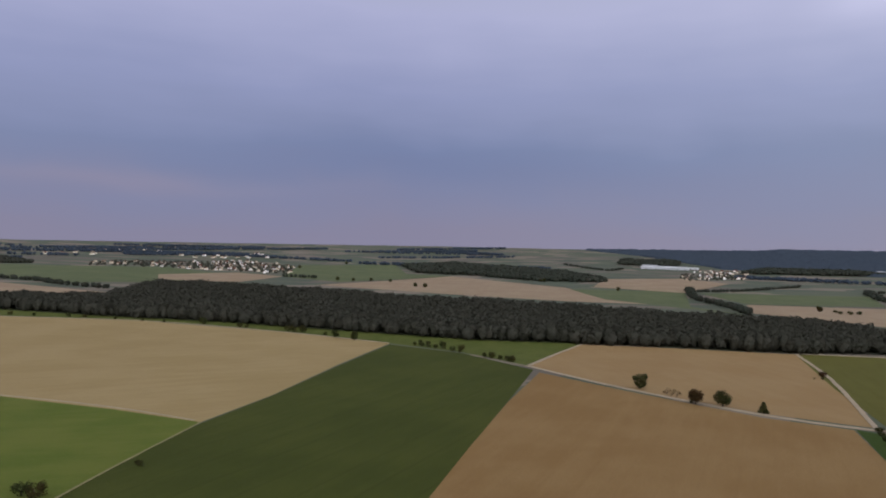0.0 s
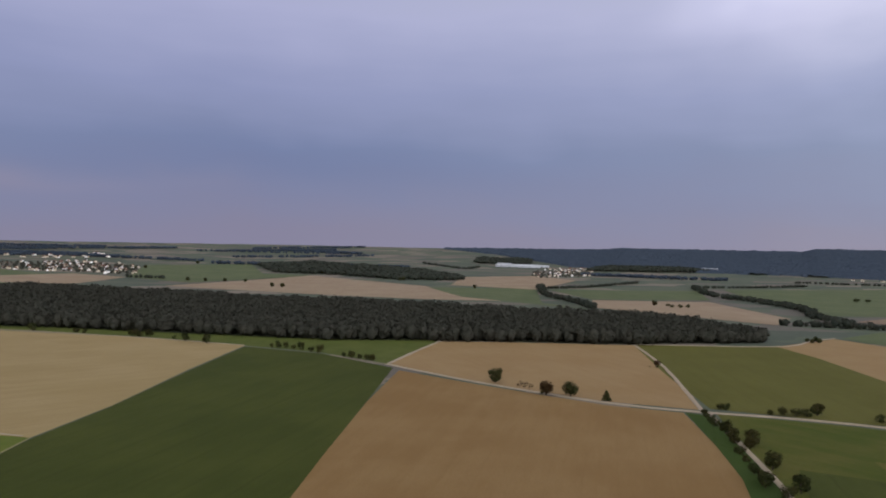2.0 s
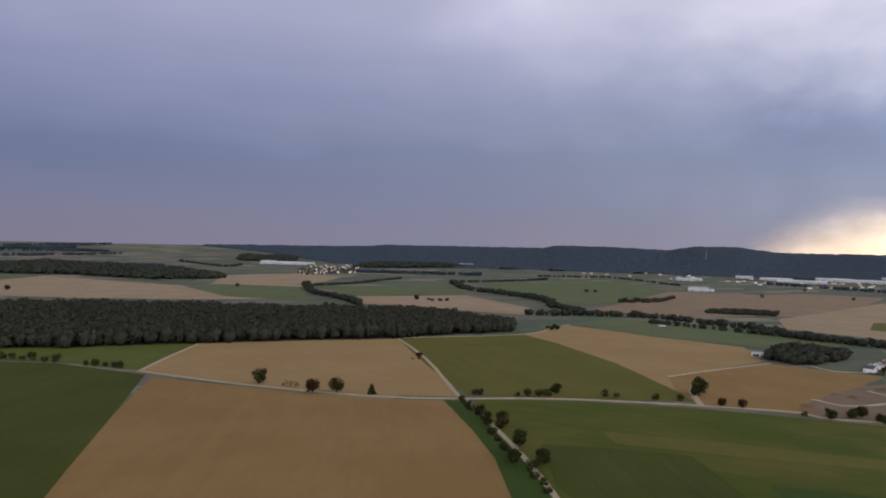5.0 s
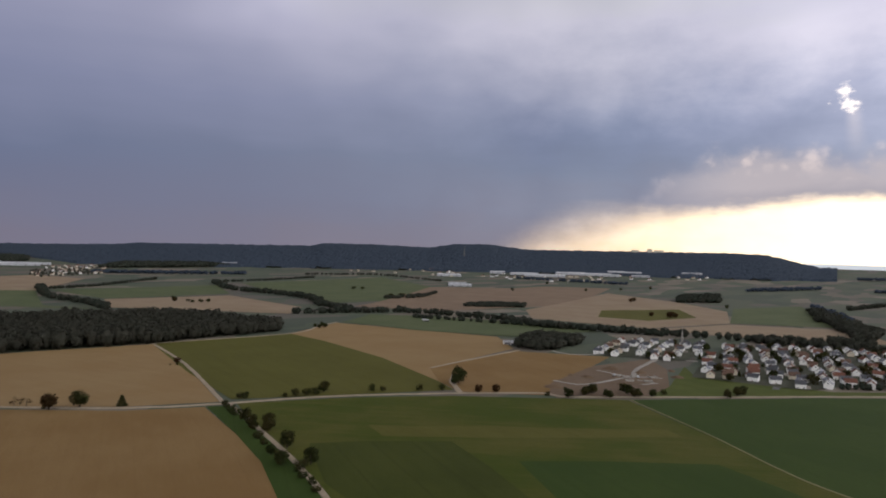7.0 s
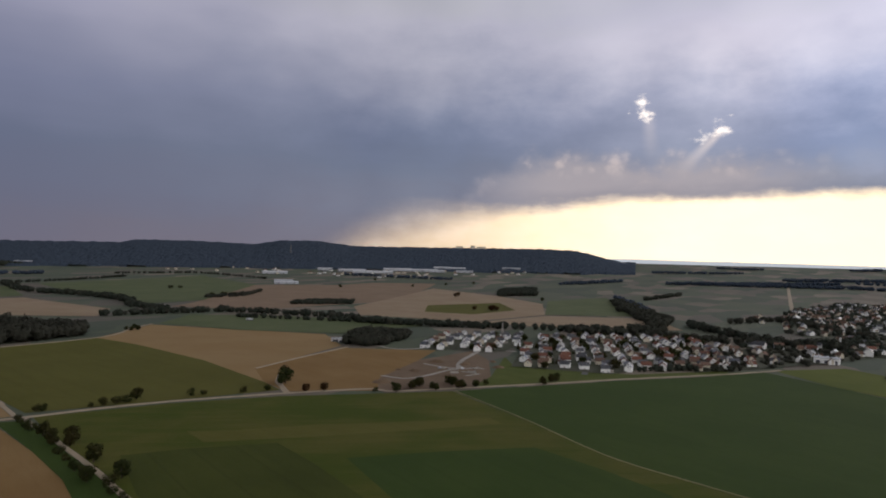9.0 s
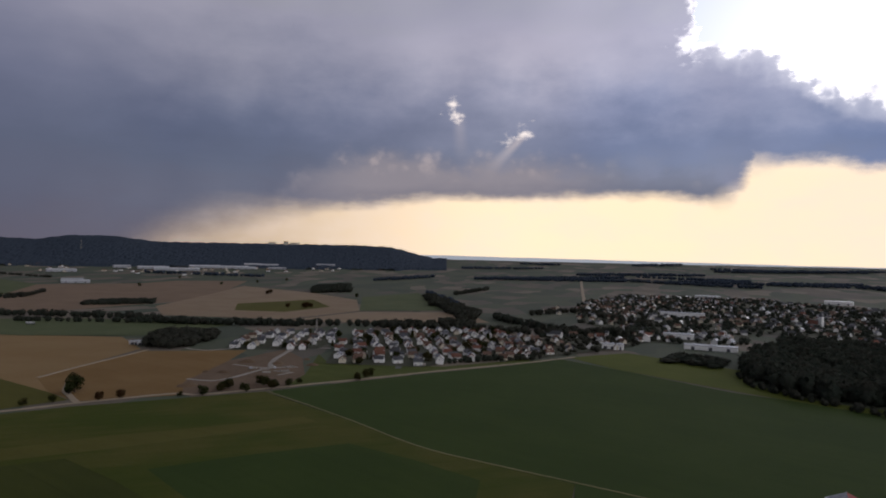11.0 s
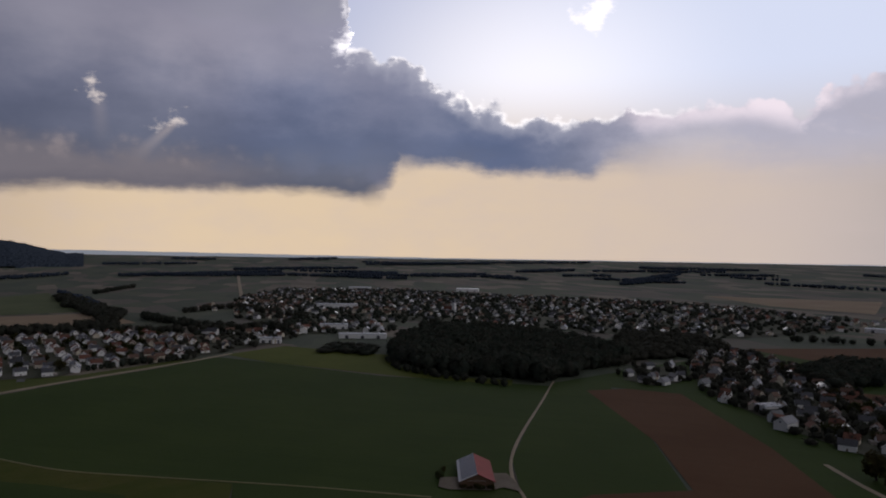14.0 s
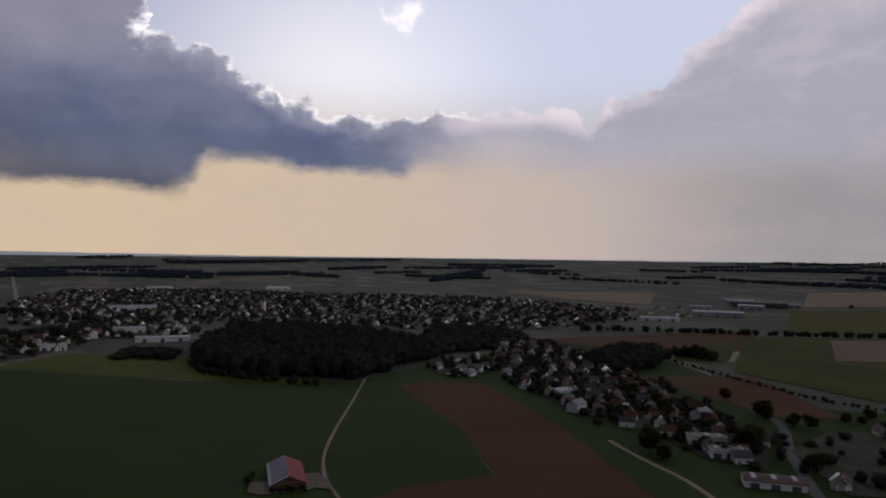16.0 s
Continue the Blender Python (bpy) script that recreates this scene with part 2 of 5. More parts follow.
# ---- materials
def material(name, rough=0.9, metal=0.0):
    m = bpy.data.materials.new(name)
    m.use_nodes = True
    n = Nodes(m.node_tree)
    b = n.add("ShaderNodeBsdfPrincipled", Roughness=rough, Metallic=metal)
    b.inputs["Specular IOR Level"].default_value = 0.25
    out = n.add("ShaderNodeOutputMaterial")
    n.tree.links.new(b.outputs[0], out.inputs[0])
    return m, n, b


def bump(n, b, height, strength=0.4, distance=0.1):
    k = n.add("ShaderNodeBump", Height=height, Strength=strength, Distance=distance)
    n.tree.links.new(k.outputs[0], b.inputs["Normal"])


def crop(name, a, b_, c, turn=0.0, lanes=0.25, period=18.0, patch=0.012, rough=0.95, gloss=0.11):
    """Crop or stubble: colour drifts in patches, drill rows and tramlines run at the angle turn."""
    m, n, b = material(name, rough)
    b.inputs["Specular IOR Level"].default_value = gloss
    pos = n.add("ShaderNodeNewGeometry").outputs["Position"]
    mp = n.add("ShaderNodeMapping", Vector=pos)
    mp.inputs["Rotation"].default_value = (0, 0, radians(turn))
    along = n.tree.nodes.new("ShaderNodeMapping")
    n.put(along.inputs["Vector"], mp.outputs[0])
    along.inputs["Scale"].default_value = (1, 0.12, 1)
    big = n.noise(pos, patch, 3.0)
    rows = n.noise(along.outputs[0], 0.09, 5.0, 0.65)
    fine = n.noise(pos, 0.9, 5.0, 0.7)
    col = n.mix(n.smooth(n.math("ADD", big, n.math("MULTIPLY", n.math("SUBTRACT", rows, 0.5), 0.55)), 0.3, 0.7), a, b_)
    col = n.mix(n.smooth(fine, 0.35, 0.75, 0.0, 0.55), col, c)
    x = n.add("ShaderNodeSeparateXYZ", Vector=mp.outputs[0]).outputs[0]
    saw = n.math("ABSOLUTE", n.math("SUBTRACT", n.math("FRACT", n.math("DIVIDE", n.math("ADD", x, n.math("MULTIPLY", rows, 1.5)), period)), 0.5))
    lane = n.math("MULTIPLY", n.smooth(saw, 0.05, 0.02), n.math("MULTIPLY", n.smooth(fine, 0.3, 0.6), lanes))
    col = n.mix(lane, col, c)
    n.put(b.inputs["Base Color"], col)
    bump(n, b, fine, 0.6, 0.4)
    return m


def speckled(name, a, b_, scale=1.0, rough=0.9, metal=0.0, strength=0.3, big=0.12, by_object=0.0, gloss=0.25):
    m, n, b = material(name, rough, metal)
    b.inputs["Specular IOR Level"].default_value = gloss
    pos = n.add("ShaderNodeNewGeometry").outputs["Position"]
    f = n.noise(pos, scale, 5.0, 0.65)
    g = n.noise(pos, scale * big, 3.0)
    v = n.smooth(n.math("ADD", n.math("MULTIPLY", f, 0.6), n.math("MULTIPLY", g, 0.6)), 0.35, 0.85)
    if by_object:
        r = n.add("ShaderNodeObjectInfo").outputs["Random"]
        v = n.math("ADD", n.math("MULTIPLY", v, 1 - by_object), n.math("MULTIPLY", r, by_object))
    n.put(b.inputs["Base Color"], n.mix(v, a, b_))
    bump(n, b, f, strength, 0.05)
    return m


def foliage(name, a, b_, c, islands=True):
    """Leaves: each clump and each tree has its own green."""
    m, n, b = material(name, 0.85)
    g = n.add("ShaderNodeNewGeometry")
    r = n.add("ShaderNodeObjectInfo").outputs["Random"]
    col = n.mix(g.outputs["Random Per Island"], a, b_)
    col = n.mix(n.smooth(n.noise(g.outputs["Position"], 0.07, 3.0), 0.4, 0.68, 0.0, 0.8), col, c)
    col = n.mix(n.smooth(r, 0.55, 1.0, 0.0, 0.7), col, c)
    speck = n.noise(g.outputs["Position"], 0.45, 4.0, 0.7)
    col = n.mix(n.smooth(speck, 0.35, 0.65, 0.0, 0.55), col, n.mix(1.0, col, (0.5, 0.52, 0.5), "MULTIPLY"))
    n.put(b.inputs["Base Color"], col)
    bump(n, b, speck, 0.8, 1.2)
    n.put(b.inputs["Specular IOR Level"], 0.04)
    thin = n.add("ShaderNodeBsdfTranslucent", Color=col)
    both = n.add("ShaderNodeMixShader", Fac=0.35)
    n.tree.links.new(b.outputs[0], both.inputs[1]), n.tree.links.new(thin.outputs[0], both.inputs[2])
    n.tree.links.new(both.outputs[0], [k for k in n.tree.nodes if k.type == "OUTPUT_MATERIAL"][0].inputs[0])
    return m


M = {}
M["tan"] = crop("pale_stubble", (0.29, 0.215, 0.098), (0.335, 0.252, 0.125), (0.24, 0.168, 0.074), 62, 0.5)
M["tan2"] = crop("warm_stubble", (0.27, 0.175, 0.08), (0.3, 0.205, 0.1), (0.22, 0.142, 0.062), -8, 0.2)
M["brown"] = crop("brown_stubble", (0.215, 0.13, 0.05), (0.25, 0.16, 0.068), (0.175, 0.103, 0.039), 28, 0.15)
M["earth"] = crop("tilled_earth", (0.105, 0.05, 0.022), (0.125, 0.063, 0.03), (0.083, 0.04, 0.018), 40, 0.3)
M["beet"] = crop("dark_green_crop", (0.045, 0.056, 0.009), (0.062, 0.072, 0.013), (0.034, 0.041, 0.007), 30, 0.5, 24)
M["meadow"] = crop("bright_meadow", (0.078, 0.115, 0.014), (0.115, 0.138, 0.024), (0.13, 0.125, 0.036), 75, 0.3, 12, 0.02)
M["grass"] = crop("verge_grass", (0.075, 0.095, 0.018), (0.098, 0.112, 0.026), (0.06, 0.07, 0.015), 20, 0.0, 18, 0.03)
M["olive"] = crop("olive_crop", (0.094, 0.09, 0.018), (0.112, 0.106, 0.024), (0.075, 0.07, 0.014), 20, 0.5)
M["green"] = crop("green_crop", (0.054, 0.074, 0.008), (0.1, 0.094, 0.02), (0.044, 0.056, 0.007), 149, 0.3, 24)
M["green2"] = crop("deep_green_crop", (0.036, 0.062, 0.011), (0.047, 0.074, 0.014), (0.029, 0.048, 0.009), 35, 0.4, 24)
M["lime"] = crop("lime_green_crop", (0.09, 0.11, 0.018), (0.115, 0.13, 0.024), (0.07, 0.085, 0.015), 50, 0.3)
# far crops: blue mixed into the base colours to stand for haze
M["hazy_tan"] = crop("far_stubble", (0.27, 0.195, 0.125), (0.31, 0.235, 0.155), (0.225, 0.16, 0.1), 10, 0.0, gloss=0.18)
M["hazy_brown"] = crop("far_brown_field", (0.21, 0.145, 0.095), (0.245, 0.175, 0.115), (0.165, 0.112, 0.075), 10, 0.0, gloss=0.18)
M["hazy_green"] = crop("far_pasture", (0.088, 0.11, 0.046), (0.115, 0.13, 0.058), (0.07, 0.088, 0.04), 10, 0.0, gloss=0.18)
M["floor"] = speckled("forest_floor", (0.02, 0.026, 0.012), (0.035, 0.04, 0.018), 0.5)
M["yards"] = speckled("yards_and_lawns", (0.036, 0.045, 0.018), (0.085, 0.08, 0.058), 0.09, 0.95, 0, 0.3, 0.3)
M["site"] = speckled("bare_building_ground", (0.125, 0.082, 0.048), (0.175, 0.12, 0.075), 0.2)
M["gravel"] = speckled("pale_gravel_track", (0.27, 0.215, 0.15), (0.37, 0.30, 0.215), 0.8)
M["straw_track"] = speckled("worn_grass_track", (0.17, 0.155, 0.07), (0.23, 0.205, 0.10), 0.6)
M["yard"] = speckled("trodden_yard_gravel", (0.14, 0.115, 0.085), (0.21, 0.175, 0.135), 0.5)
M["asphalt"] = speckled("asphalt", (0.10, 0.10, 0.10), (0.16, 0.155, 0.15), 0.6)
M["concrete"] = speckled("concrete_paving", (0.26, 0.235, 0.20), (0.36, 0.33, 0.29), 0.5)
M["render_white"] = speckled("white_wall_render", (0.74, 0.73, 0.70), (0.84, 0.83, 0.80), 0.8, 0.85, 0, 0.1, 0.12, 0.5)
M["render_cream"] = speckled("cream_wall_render", (0.55, 0.48, 0.36), (0.68, 0.62, 0.5), 0.8, 0.85, 0, 0.1, 0.12, 0.5)
M["tile_dark"] = speckled("dark_grey_roof_tiles", (0.045, 0.046, 0.052), (0.09, 0.09, 0.098), 2.5, 0.34, 0, 0.4, 0.12, 0.4, 0.7)
M["tile_red"] = speckled("red_clay_roof_tiles", (0.125, 0.058, 0.042), (0.20, 0.09, 0.06), 2.5, 0.8, 0, 0.4, 0.12, 0.5)
M["tile_brown"] = speckled("weathered_brown_roof_tiles", (0.10, 0.062, 0.045), (0.17, 0.105, 0.075), 2.5, 0.8, 0, 0.4, 0.12, 0.5)
M["tile_orange"] = speckled("orange_roof_tiles", (0.33, 0.12, 0.05), (0.42, 0.17, 0.08), 2.5, 0.8)
M["barn_red"] = speckled("red_barn_roof", (0.22, 0.028, 0.026), (0.29, 0.045, 0.036), 1.5, 0.7)
M["sheet_grey"] = speckled("light_metal_sheet", (0.34, 0.35, 0.37), (0.50, 0.51, 0.53), 0.3, 0.45, 0.1)
M["sheet_white"] = speckled("white_hall_cladding", (0.50, 0.51, 0.53), (0.66, 0.67, 0.69), 0.2, 0.6)
M["sheet_dark"] = speckled("dark_hall_cladding", (0.07, 0.07, 0.08), (0.12, 0.12, 0.13), 0.2, 0.6)
M["solar"] = speckled("solar_panel_glass", (0.10, 0.11, 0.135), (0.15, 0.16, 0.185), 0.8, 0.3, 0.2)
M["steel"] = speckled("painted_steel", (0.30, 0.28, 0.25), (0.42, 0.40, 0.36), 1.0, 0.5, 0.5)
M["glass"] = speckled("window_glass", (0.03, 0.035, 0.045), (0.06, 0.065, 0.075), 1.0, 0.12)
M["frame"] = speckled("white_window_frame", (0.7, 0.7, 0.69), (0.78, 0.78, 0.77), 2.0, 0.5)
M["wood"] = speckled("dark_timber", (0.085, 0.05, 0.03), (0.14, 0.085, 0.05), 2.0, 0.75)
M["bark"] = speckled("bark", (0.05, 0.038, 0.028), (0.095, 0.075, 0.055), 3.0, 0.95, 0, 0.8)
M["leaf"] = foliage("tree_leaves", (0.036, 0.048, 0.018), (0.07, 0.08, 0.027), (0.075, 0.06, 0.022))
M["leaf_rust"] = foliage("rusty_tree_leaves", (0.06, 0.042, 0.018), (0.1, 0.062, 0.026), (0.075, 0.036, 0.016))
M["forest"] = foliage("forest_leaves", (0.053, 0.066, 0.052), (0.074, 0.085, 0.064), (0.082, 0.078, 0.061))
# blue haze of the distance is put into these leaf colours
M["hazy_forest"] = foliage("far_forest_leaves", (0.072, 0.095, 0.138), (0.085, 0.11, 0.152), (0.078, 0.1, 0.135))


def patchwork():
    """Far farmland: quilt of stubble, ploughland and pasture strips, haze put into the colours."""
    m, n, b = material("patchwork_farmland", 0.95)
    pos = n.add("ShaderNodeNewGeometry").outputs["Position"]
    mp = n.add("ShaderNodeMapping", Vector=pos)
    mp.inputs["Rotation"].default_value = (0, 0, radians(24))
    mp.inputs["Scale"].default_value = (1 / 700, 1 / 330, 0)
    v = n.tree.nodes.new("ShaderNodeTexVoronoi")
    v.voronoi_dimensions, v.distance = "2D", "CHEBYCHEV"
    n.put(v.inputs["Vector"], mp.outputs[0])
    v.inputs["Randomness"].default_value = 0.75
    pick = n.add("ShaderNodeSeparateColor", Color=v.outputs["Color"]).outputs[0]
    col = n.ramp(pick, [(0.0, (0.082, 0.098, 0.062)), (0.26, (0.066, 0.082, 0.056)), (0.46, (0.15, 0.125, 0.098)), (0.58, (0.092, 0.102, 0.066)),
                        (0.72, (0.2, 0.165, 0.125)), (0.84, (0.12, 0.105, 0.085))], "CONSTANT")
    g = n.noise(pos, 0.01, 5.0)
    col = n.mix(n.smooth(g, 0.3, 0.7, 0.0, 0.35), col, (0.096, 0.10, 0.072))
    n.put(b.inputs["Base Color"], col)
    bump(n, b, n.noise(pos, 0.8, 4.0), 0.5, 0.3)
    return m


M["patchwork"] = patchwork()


# ---- mesh helpers
def mesh(name, verts, faces, mat=None, smooth=False):
    me = bpy.data.meshes.new(name)
    me.from_pydata([tuple(v) for v in verts], [], [tuple(f) for f in faces])
    if mat:
        me.materials.append(M[mat])
    if smooth:
        me.polygons.foreach_set("use_smooth", [True] * len(me.polygons))
    me.update()
    return me


def part(name, data, parent, label="", at=None):
    ob = new(name, data)
    ob.parent = parent
    if at is not None:
        ob.matrix_basis = at
    if label:
        ob["label"] = label
    return ob


def box(x0, x1, y0, y1, z0, z1):
    v = [(x, y, z) for z in (z0, z1) for x, y in ((x0, y0), (x1, y0), (x1, y1), (x0, y1))]
    f = [(3, 2, 1, 0), (4, 5, 6, 7), (0, 1, 5, 4), (1, 2, 6, 5), (2, 3, 7, 6), (3, 0, 4, 7)]
    return v, f


def joined(*solids):
    verts, faces = [], []
    for v, f in solids:
        k = len(verts)
        verts += v
        faces += [tuple(i + k for i in q) for q in f]
    return verts, faces


# ---- land: flat near by; far rise and wooded ridge shaped to fit camera's skyline
SKYLINE = [(-60, -0.5), (-28.5, -0.61), (-14, -0.44), (-5.3, -0.32), (4, -0.18), (15, -0.1), (27, 0.12), (29, 0.28), (41.8, 0.40), (42.8, 0.64),
           (47, 0.63), (51.5, 0.49), (53.5, 0.82), (56.5, 0.86), (59.3, 0.5), (67.7, 0.56), (74.4, 0.58), (77.5, 0.48), (79, 0.1),
           (80.8, -0.33), (88, -0.36), (101, -0.36), (123, -0.28), (143, -0.3), (157, -0.25), (200, -0.4)]
RISE = 96.0


def skyline(az):
    az = (az + 60) % 360 - 60
    for (a, e), (b, g) in zip(SKYLINE, SKYLINE[1:]):
        if az <= b:
            return e + (g - e) * (az - a) / (b - a)
    return -0.4


def terrain(x, y):
    r = math.hypot(x, y)
    if r < 1500:
        return 0.0
    k = min(1.0, (r - 1500) / 3200)
    s = min(1.0, max(0.0, (r - 3300) / 1200))
    top = 120 + 4650 * math.tan(radians(skyline(math.degrees(math.atan2(x, y))))) - 3
    return RISE * k * k + (top - RISE) * s * s * (3 - 2 * s)


def lie(x, y, lift):
    """Height of something laid on the land; a little more clearance far away."""
    r = math.hypot(x, y) / 1000
    return terrain(x, y) + lift + 0.35 * max(0.0, r - 1.2) ** 2


# ---- ground
def make_ground():
    rings = [0.0, 120, 250, 400, 600, 850, 1100, 1300] + list(range(1500, 4700, 50)) + [4700, 4800, 4880]
    seg = 360
    verts = [(0, 0, 0)]
    for r in rings[1:]:
        for s in range(seg):
            a = radians(s * 360 / seg)
            x, y = r * math.sin(a), r * math.cos(a)
            verts.append((x, y, terrain(x, y) + (2.5 * noise.noise((x / 180, y / 180, 0)) if r > 3000 else 0)))
    faces = [(0, 1 + (s + 1) % seg, 1 + s) for s in range(seg)]
    for k in range(len(rings) - 2):
        a, b = 1 + k * seg, 1 + (k + 1) * seg
        faces += [(a + s, a + (s + 1) % seg, b + (s + 1) % seg, b + s) for s in range(seg)]
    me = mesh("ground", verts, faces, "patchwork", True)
    tagged(new("ground", me), "rolling patchwork of harvested fields and pasture in haze-cooled colours", "ground", kind="structure")


make_ground()


def distant_hills():
    """Horizon hills: glowing strip just past the fields, haze put into its colour."""
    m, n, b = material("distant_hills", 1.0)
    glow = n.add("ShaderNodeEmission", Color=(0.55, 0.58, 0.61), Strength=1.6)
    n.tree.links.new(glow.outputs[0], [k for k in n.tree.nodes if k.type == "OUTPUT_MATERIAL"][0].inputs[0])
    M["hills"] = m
    verts, faces, far = [], [], 4940
    for k in range(400):
        az = 76 + k * 0.2
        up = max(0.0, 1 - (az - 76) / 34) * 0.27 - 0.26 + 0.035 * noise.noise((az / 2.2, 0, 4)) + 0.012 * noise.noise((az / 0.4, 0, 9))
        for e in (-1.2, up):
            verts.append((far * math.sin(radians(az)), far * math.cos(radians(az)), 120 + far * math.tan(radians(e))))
        if k:
            faces.append((2 * k - 2, 2 * k - 1, 2 * k + 1, 2 * k))
    tagged(new("backdrop", mesh("backdrop", verts, faces, "hills")), "horizon hills as a pale strip glowing in haze colour", "hills", kind="structure")


distant_hills()
LAYER = [0.1]


def sheet(name, pts, mat, label, category, lift=None):
    """A field: an outline filled and laid over the land."""
    bm = bmesh.new()
    vs = [bm.verts.new((x, y, 0)) for x, y in pts]
    bm.faces.new(vs)
    bmesh.ops.triangulate(bm, faces=bm.faces[:])
    if max(math.hypot(x, y) for x, y in pts) > 1450:
        for _ in range(6):
            long = [e for e in bm.edges if e.calc_length() > 70]
            if not long:
                break
            bmesh.ops.subdivide_edges(bm, edges=long, cuts=1)
            bmesh.ops.triangulate(bm, faces=[f for f in bm.faces if len(f.verts) > 3])
    if lift is None:
        LAYER[0] += 0.015
        lift = LAYER[0]
    for v in bm.verts:
        v.co.z = lie(v.co.x, v.co.y, lift)
    bmesh.ops.recalc_face_normals(bm, faces=bm.faces[:])
    for f in bm.faces:
        if f.normal.z < 0:
            f.normal_flip()
    me = bpy.data.meshes.new(name)
    bm.to_mesh(me)
    bm.free()
    me.materials.append(M[mat])
    return tagged(new(name, me), label, category, kind="structure")


def curve_through(pts, step=12.0):
    """Points along a smooth line through pts."""
    out = []
    for i in range(len(pts) - 1):
        p0, p1, p2, p3 = (Vector(pts[max(0, min(len(pts) - 1, i + k))]) for k in (-1, 0, 1, 2))
        n = max(1, int((p2 - p1).length / step))
        for j in range(n):
            t = j / n
            out.append(0.5 * (2 * p1 + (p2 - p0) * t + (2 * p0 - 5 * p1 + 4 * p2 - p3) * t * t + (3 * p1 - p0 - 3 * p2 + p3) * t ** 3))
    out.append(Vector(pts[-1]))
    return out


def ribbon(name, pts, width, mat, label, category="road", lift=0.55, wobble=0.35):
    line = curve_through(pts)
    width *= 1.15
    verts, faces = [], []
    for i, p in enumerate(line):
        d = (line[min(i + 1, len(line) - 1)] - line[max(i - 1, 0)]).normalized()
        side = Vector((-d.y, d.x))
        wl, wr = (width / 2 * (1 + wobble * noise.noise((p.x / 9, p.y / 9, k))) for k in (0, 7))
        z = lie(p.x, p.y, lift)
        for q, h in ((p + side * wl, -0.3), (p + side * wl * 0.85, 0), (p, 0.08), (p - side * wr * 0.85, 0), (p - side * wr, -0.3)):
            verts.append((q.x, q.y, z + h))
        if i:
            a = (i - 1) * 5
            faces += [(a + k, a + k + 1, a + k + 6, a + k + 5) for k in range(4)]
    ob = new(name, mesh(name, verts, [f[::-1] for f in faces], mat))
    return tagged(ob, label, category, kind="structure")


# fields near by
sheet("stubble_field", [(-861, 1053), (-561, 1008), (-363, 994), (-153, 909), (-14, 830), (-60, 682), (-98, 540), (-128, 458), (-195, 488), (-288, 521), (-462, 566)], "tan", "pale harvested grain field with drill rows", "field")
sheet("meadow", [(-462, 566), (-288, 521), (-195, 488), (-128, 458), (-143, 381), (-153, 323), (-161, 258), (-255, 257)], "meadow", "bright green meadow with yellowish patches", "field")
sheet("crop_field", [(-14, 821), (68, 765), (129, 673), (84, 536), (41, 408), (15, 328), (-11, 242), (-46, 170), (-132, 171), (-161, 258), (-153, 323), (-143, 381), (-127, 455), (-98, 537), (-59, 676)], "beet", "dark green field of low leafy crop", "field")
sheet("stubble_field", [(132, 659), (188, 584), (265, 495), (313, 464), (281, 381), (254, 321), (219, 262), (183, 198), (127, 121), (1, 170), (-11, 242), (15, 328), (41, 408), (83, 532)], "brown", "brown harvested field beside a farm track", "field")
sheet("stubble_field", [(127, 688), (169, 767), (224, 858), (353, 839), (473, 812), (416, 654), (332, 471), (271, 508), (191, 594)], "tan2", "warm tan harvested field below the forest edge", "field")
sheet("grass_strip", [(-924, 1129), (-609, 1094), (-420, 1041), (-249, 1005), (-84, 940), (99, 877), (225, 863), (170, 771), (128, 695), (69, 773), (-14, 830), (-154, 915), (-365, 1001), (-564, 1014), (-867, 1060)], "grass", "green grass strip between field and forest", "field")
sheet("crop_field", [(472, 813), (672, 791), (650, 693), (596, 540), (525, 404), (501, 368), (425, 417), (343, 473), (391, 610)], "olive", "olive green field with faint drill rows", "field")
sheet("stubble_field", [(672, 791), (834, 862), (850, 712), (875, 565), (777, 477), (579, 457), (525, 404), (596, 540), (650, 693)], "tan2", "tan harvested field behind an olive crop", "field")
sheet("stubble_field", [(579, 457), (771, 469), (762, 457), (803, 355), (718, 338), (595, 322), (540, 294), (498, 359), (525, 404)], "brown", "brown harvested field beside the building ground", "field")
sheet("grass_strip", [(315, 465), (327, 452), (289, 360), (266, 305), (237, 248), (206, 193), (141, 109), (127, 121), (183, 198), (219, 262), (254, 321), (281, 381)], "green2", "rough green strip beside a tree-lined track", "field")
sheet("crop_field", [(337, 457), (416, 409), (479, 353), (570, 235), (494, 145), (430, 76), (400, 24), (377, -18), (208, 1), (141, 109), (206, 193), (237, 248), (266, 305), (289, 360)], "green", "patchy green field with straw-coloured streaks", "field")
sheet("crop_field", [(354, 212), (392, 169), (428, 120), (403, 75), (373, 32), (250, 30), (262, 95), (308, 159)], "green2", "darker green sown block inside the patchy field", "field")
sheet("crop_field", [(298, 330), (326, 307), (362, 267), (334, 219), (302, 172), (262, 112), (205, 100), (225, 190), (253, 268)], "beet", "dark green sown block beside the tree-lined track", "field")
sheet("crop_strip", [(357, 336), (376, 310), (413, 272), (445, 227), (490, 172), (478, 158), (436, 200), (384, 256), (342, 308)], "olive", "thin straw-coloured strip in a green field", "field")
sheet("crop_field", [(572, 233), (710, 102), (789, 15), (726, 103), (839, -16), (775, -77), (668, -171), (600, -277), (578, -308), (434, -211), (376, -174), (339, -159), (306, -153), (208, -119), (176, -22), (177, -5), (377, -18), (400, 24), (430, 76), (494, 145)], "green2", "wide deep green crop field", "field")
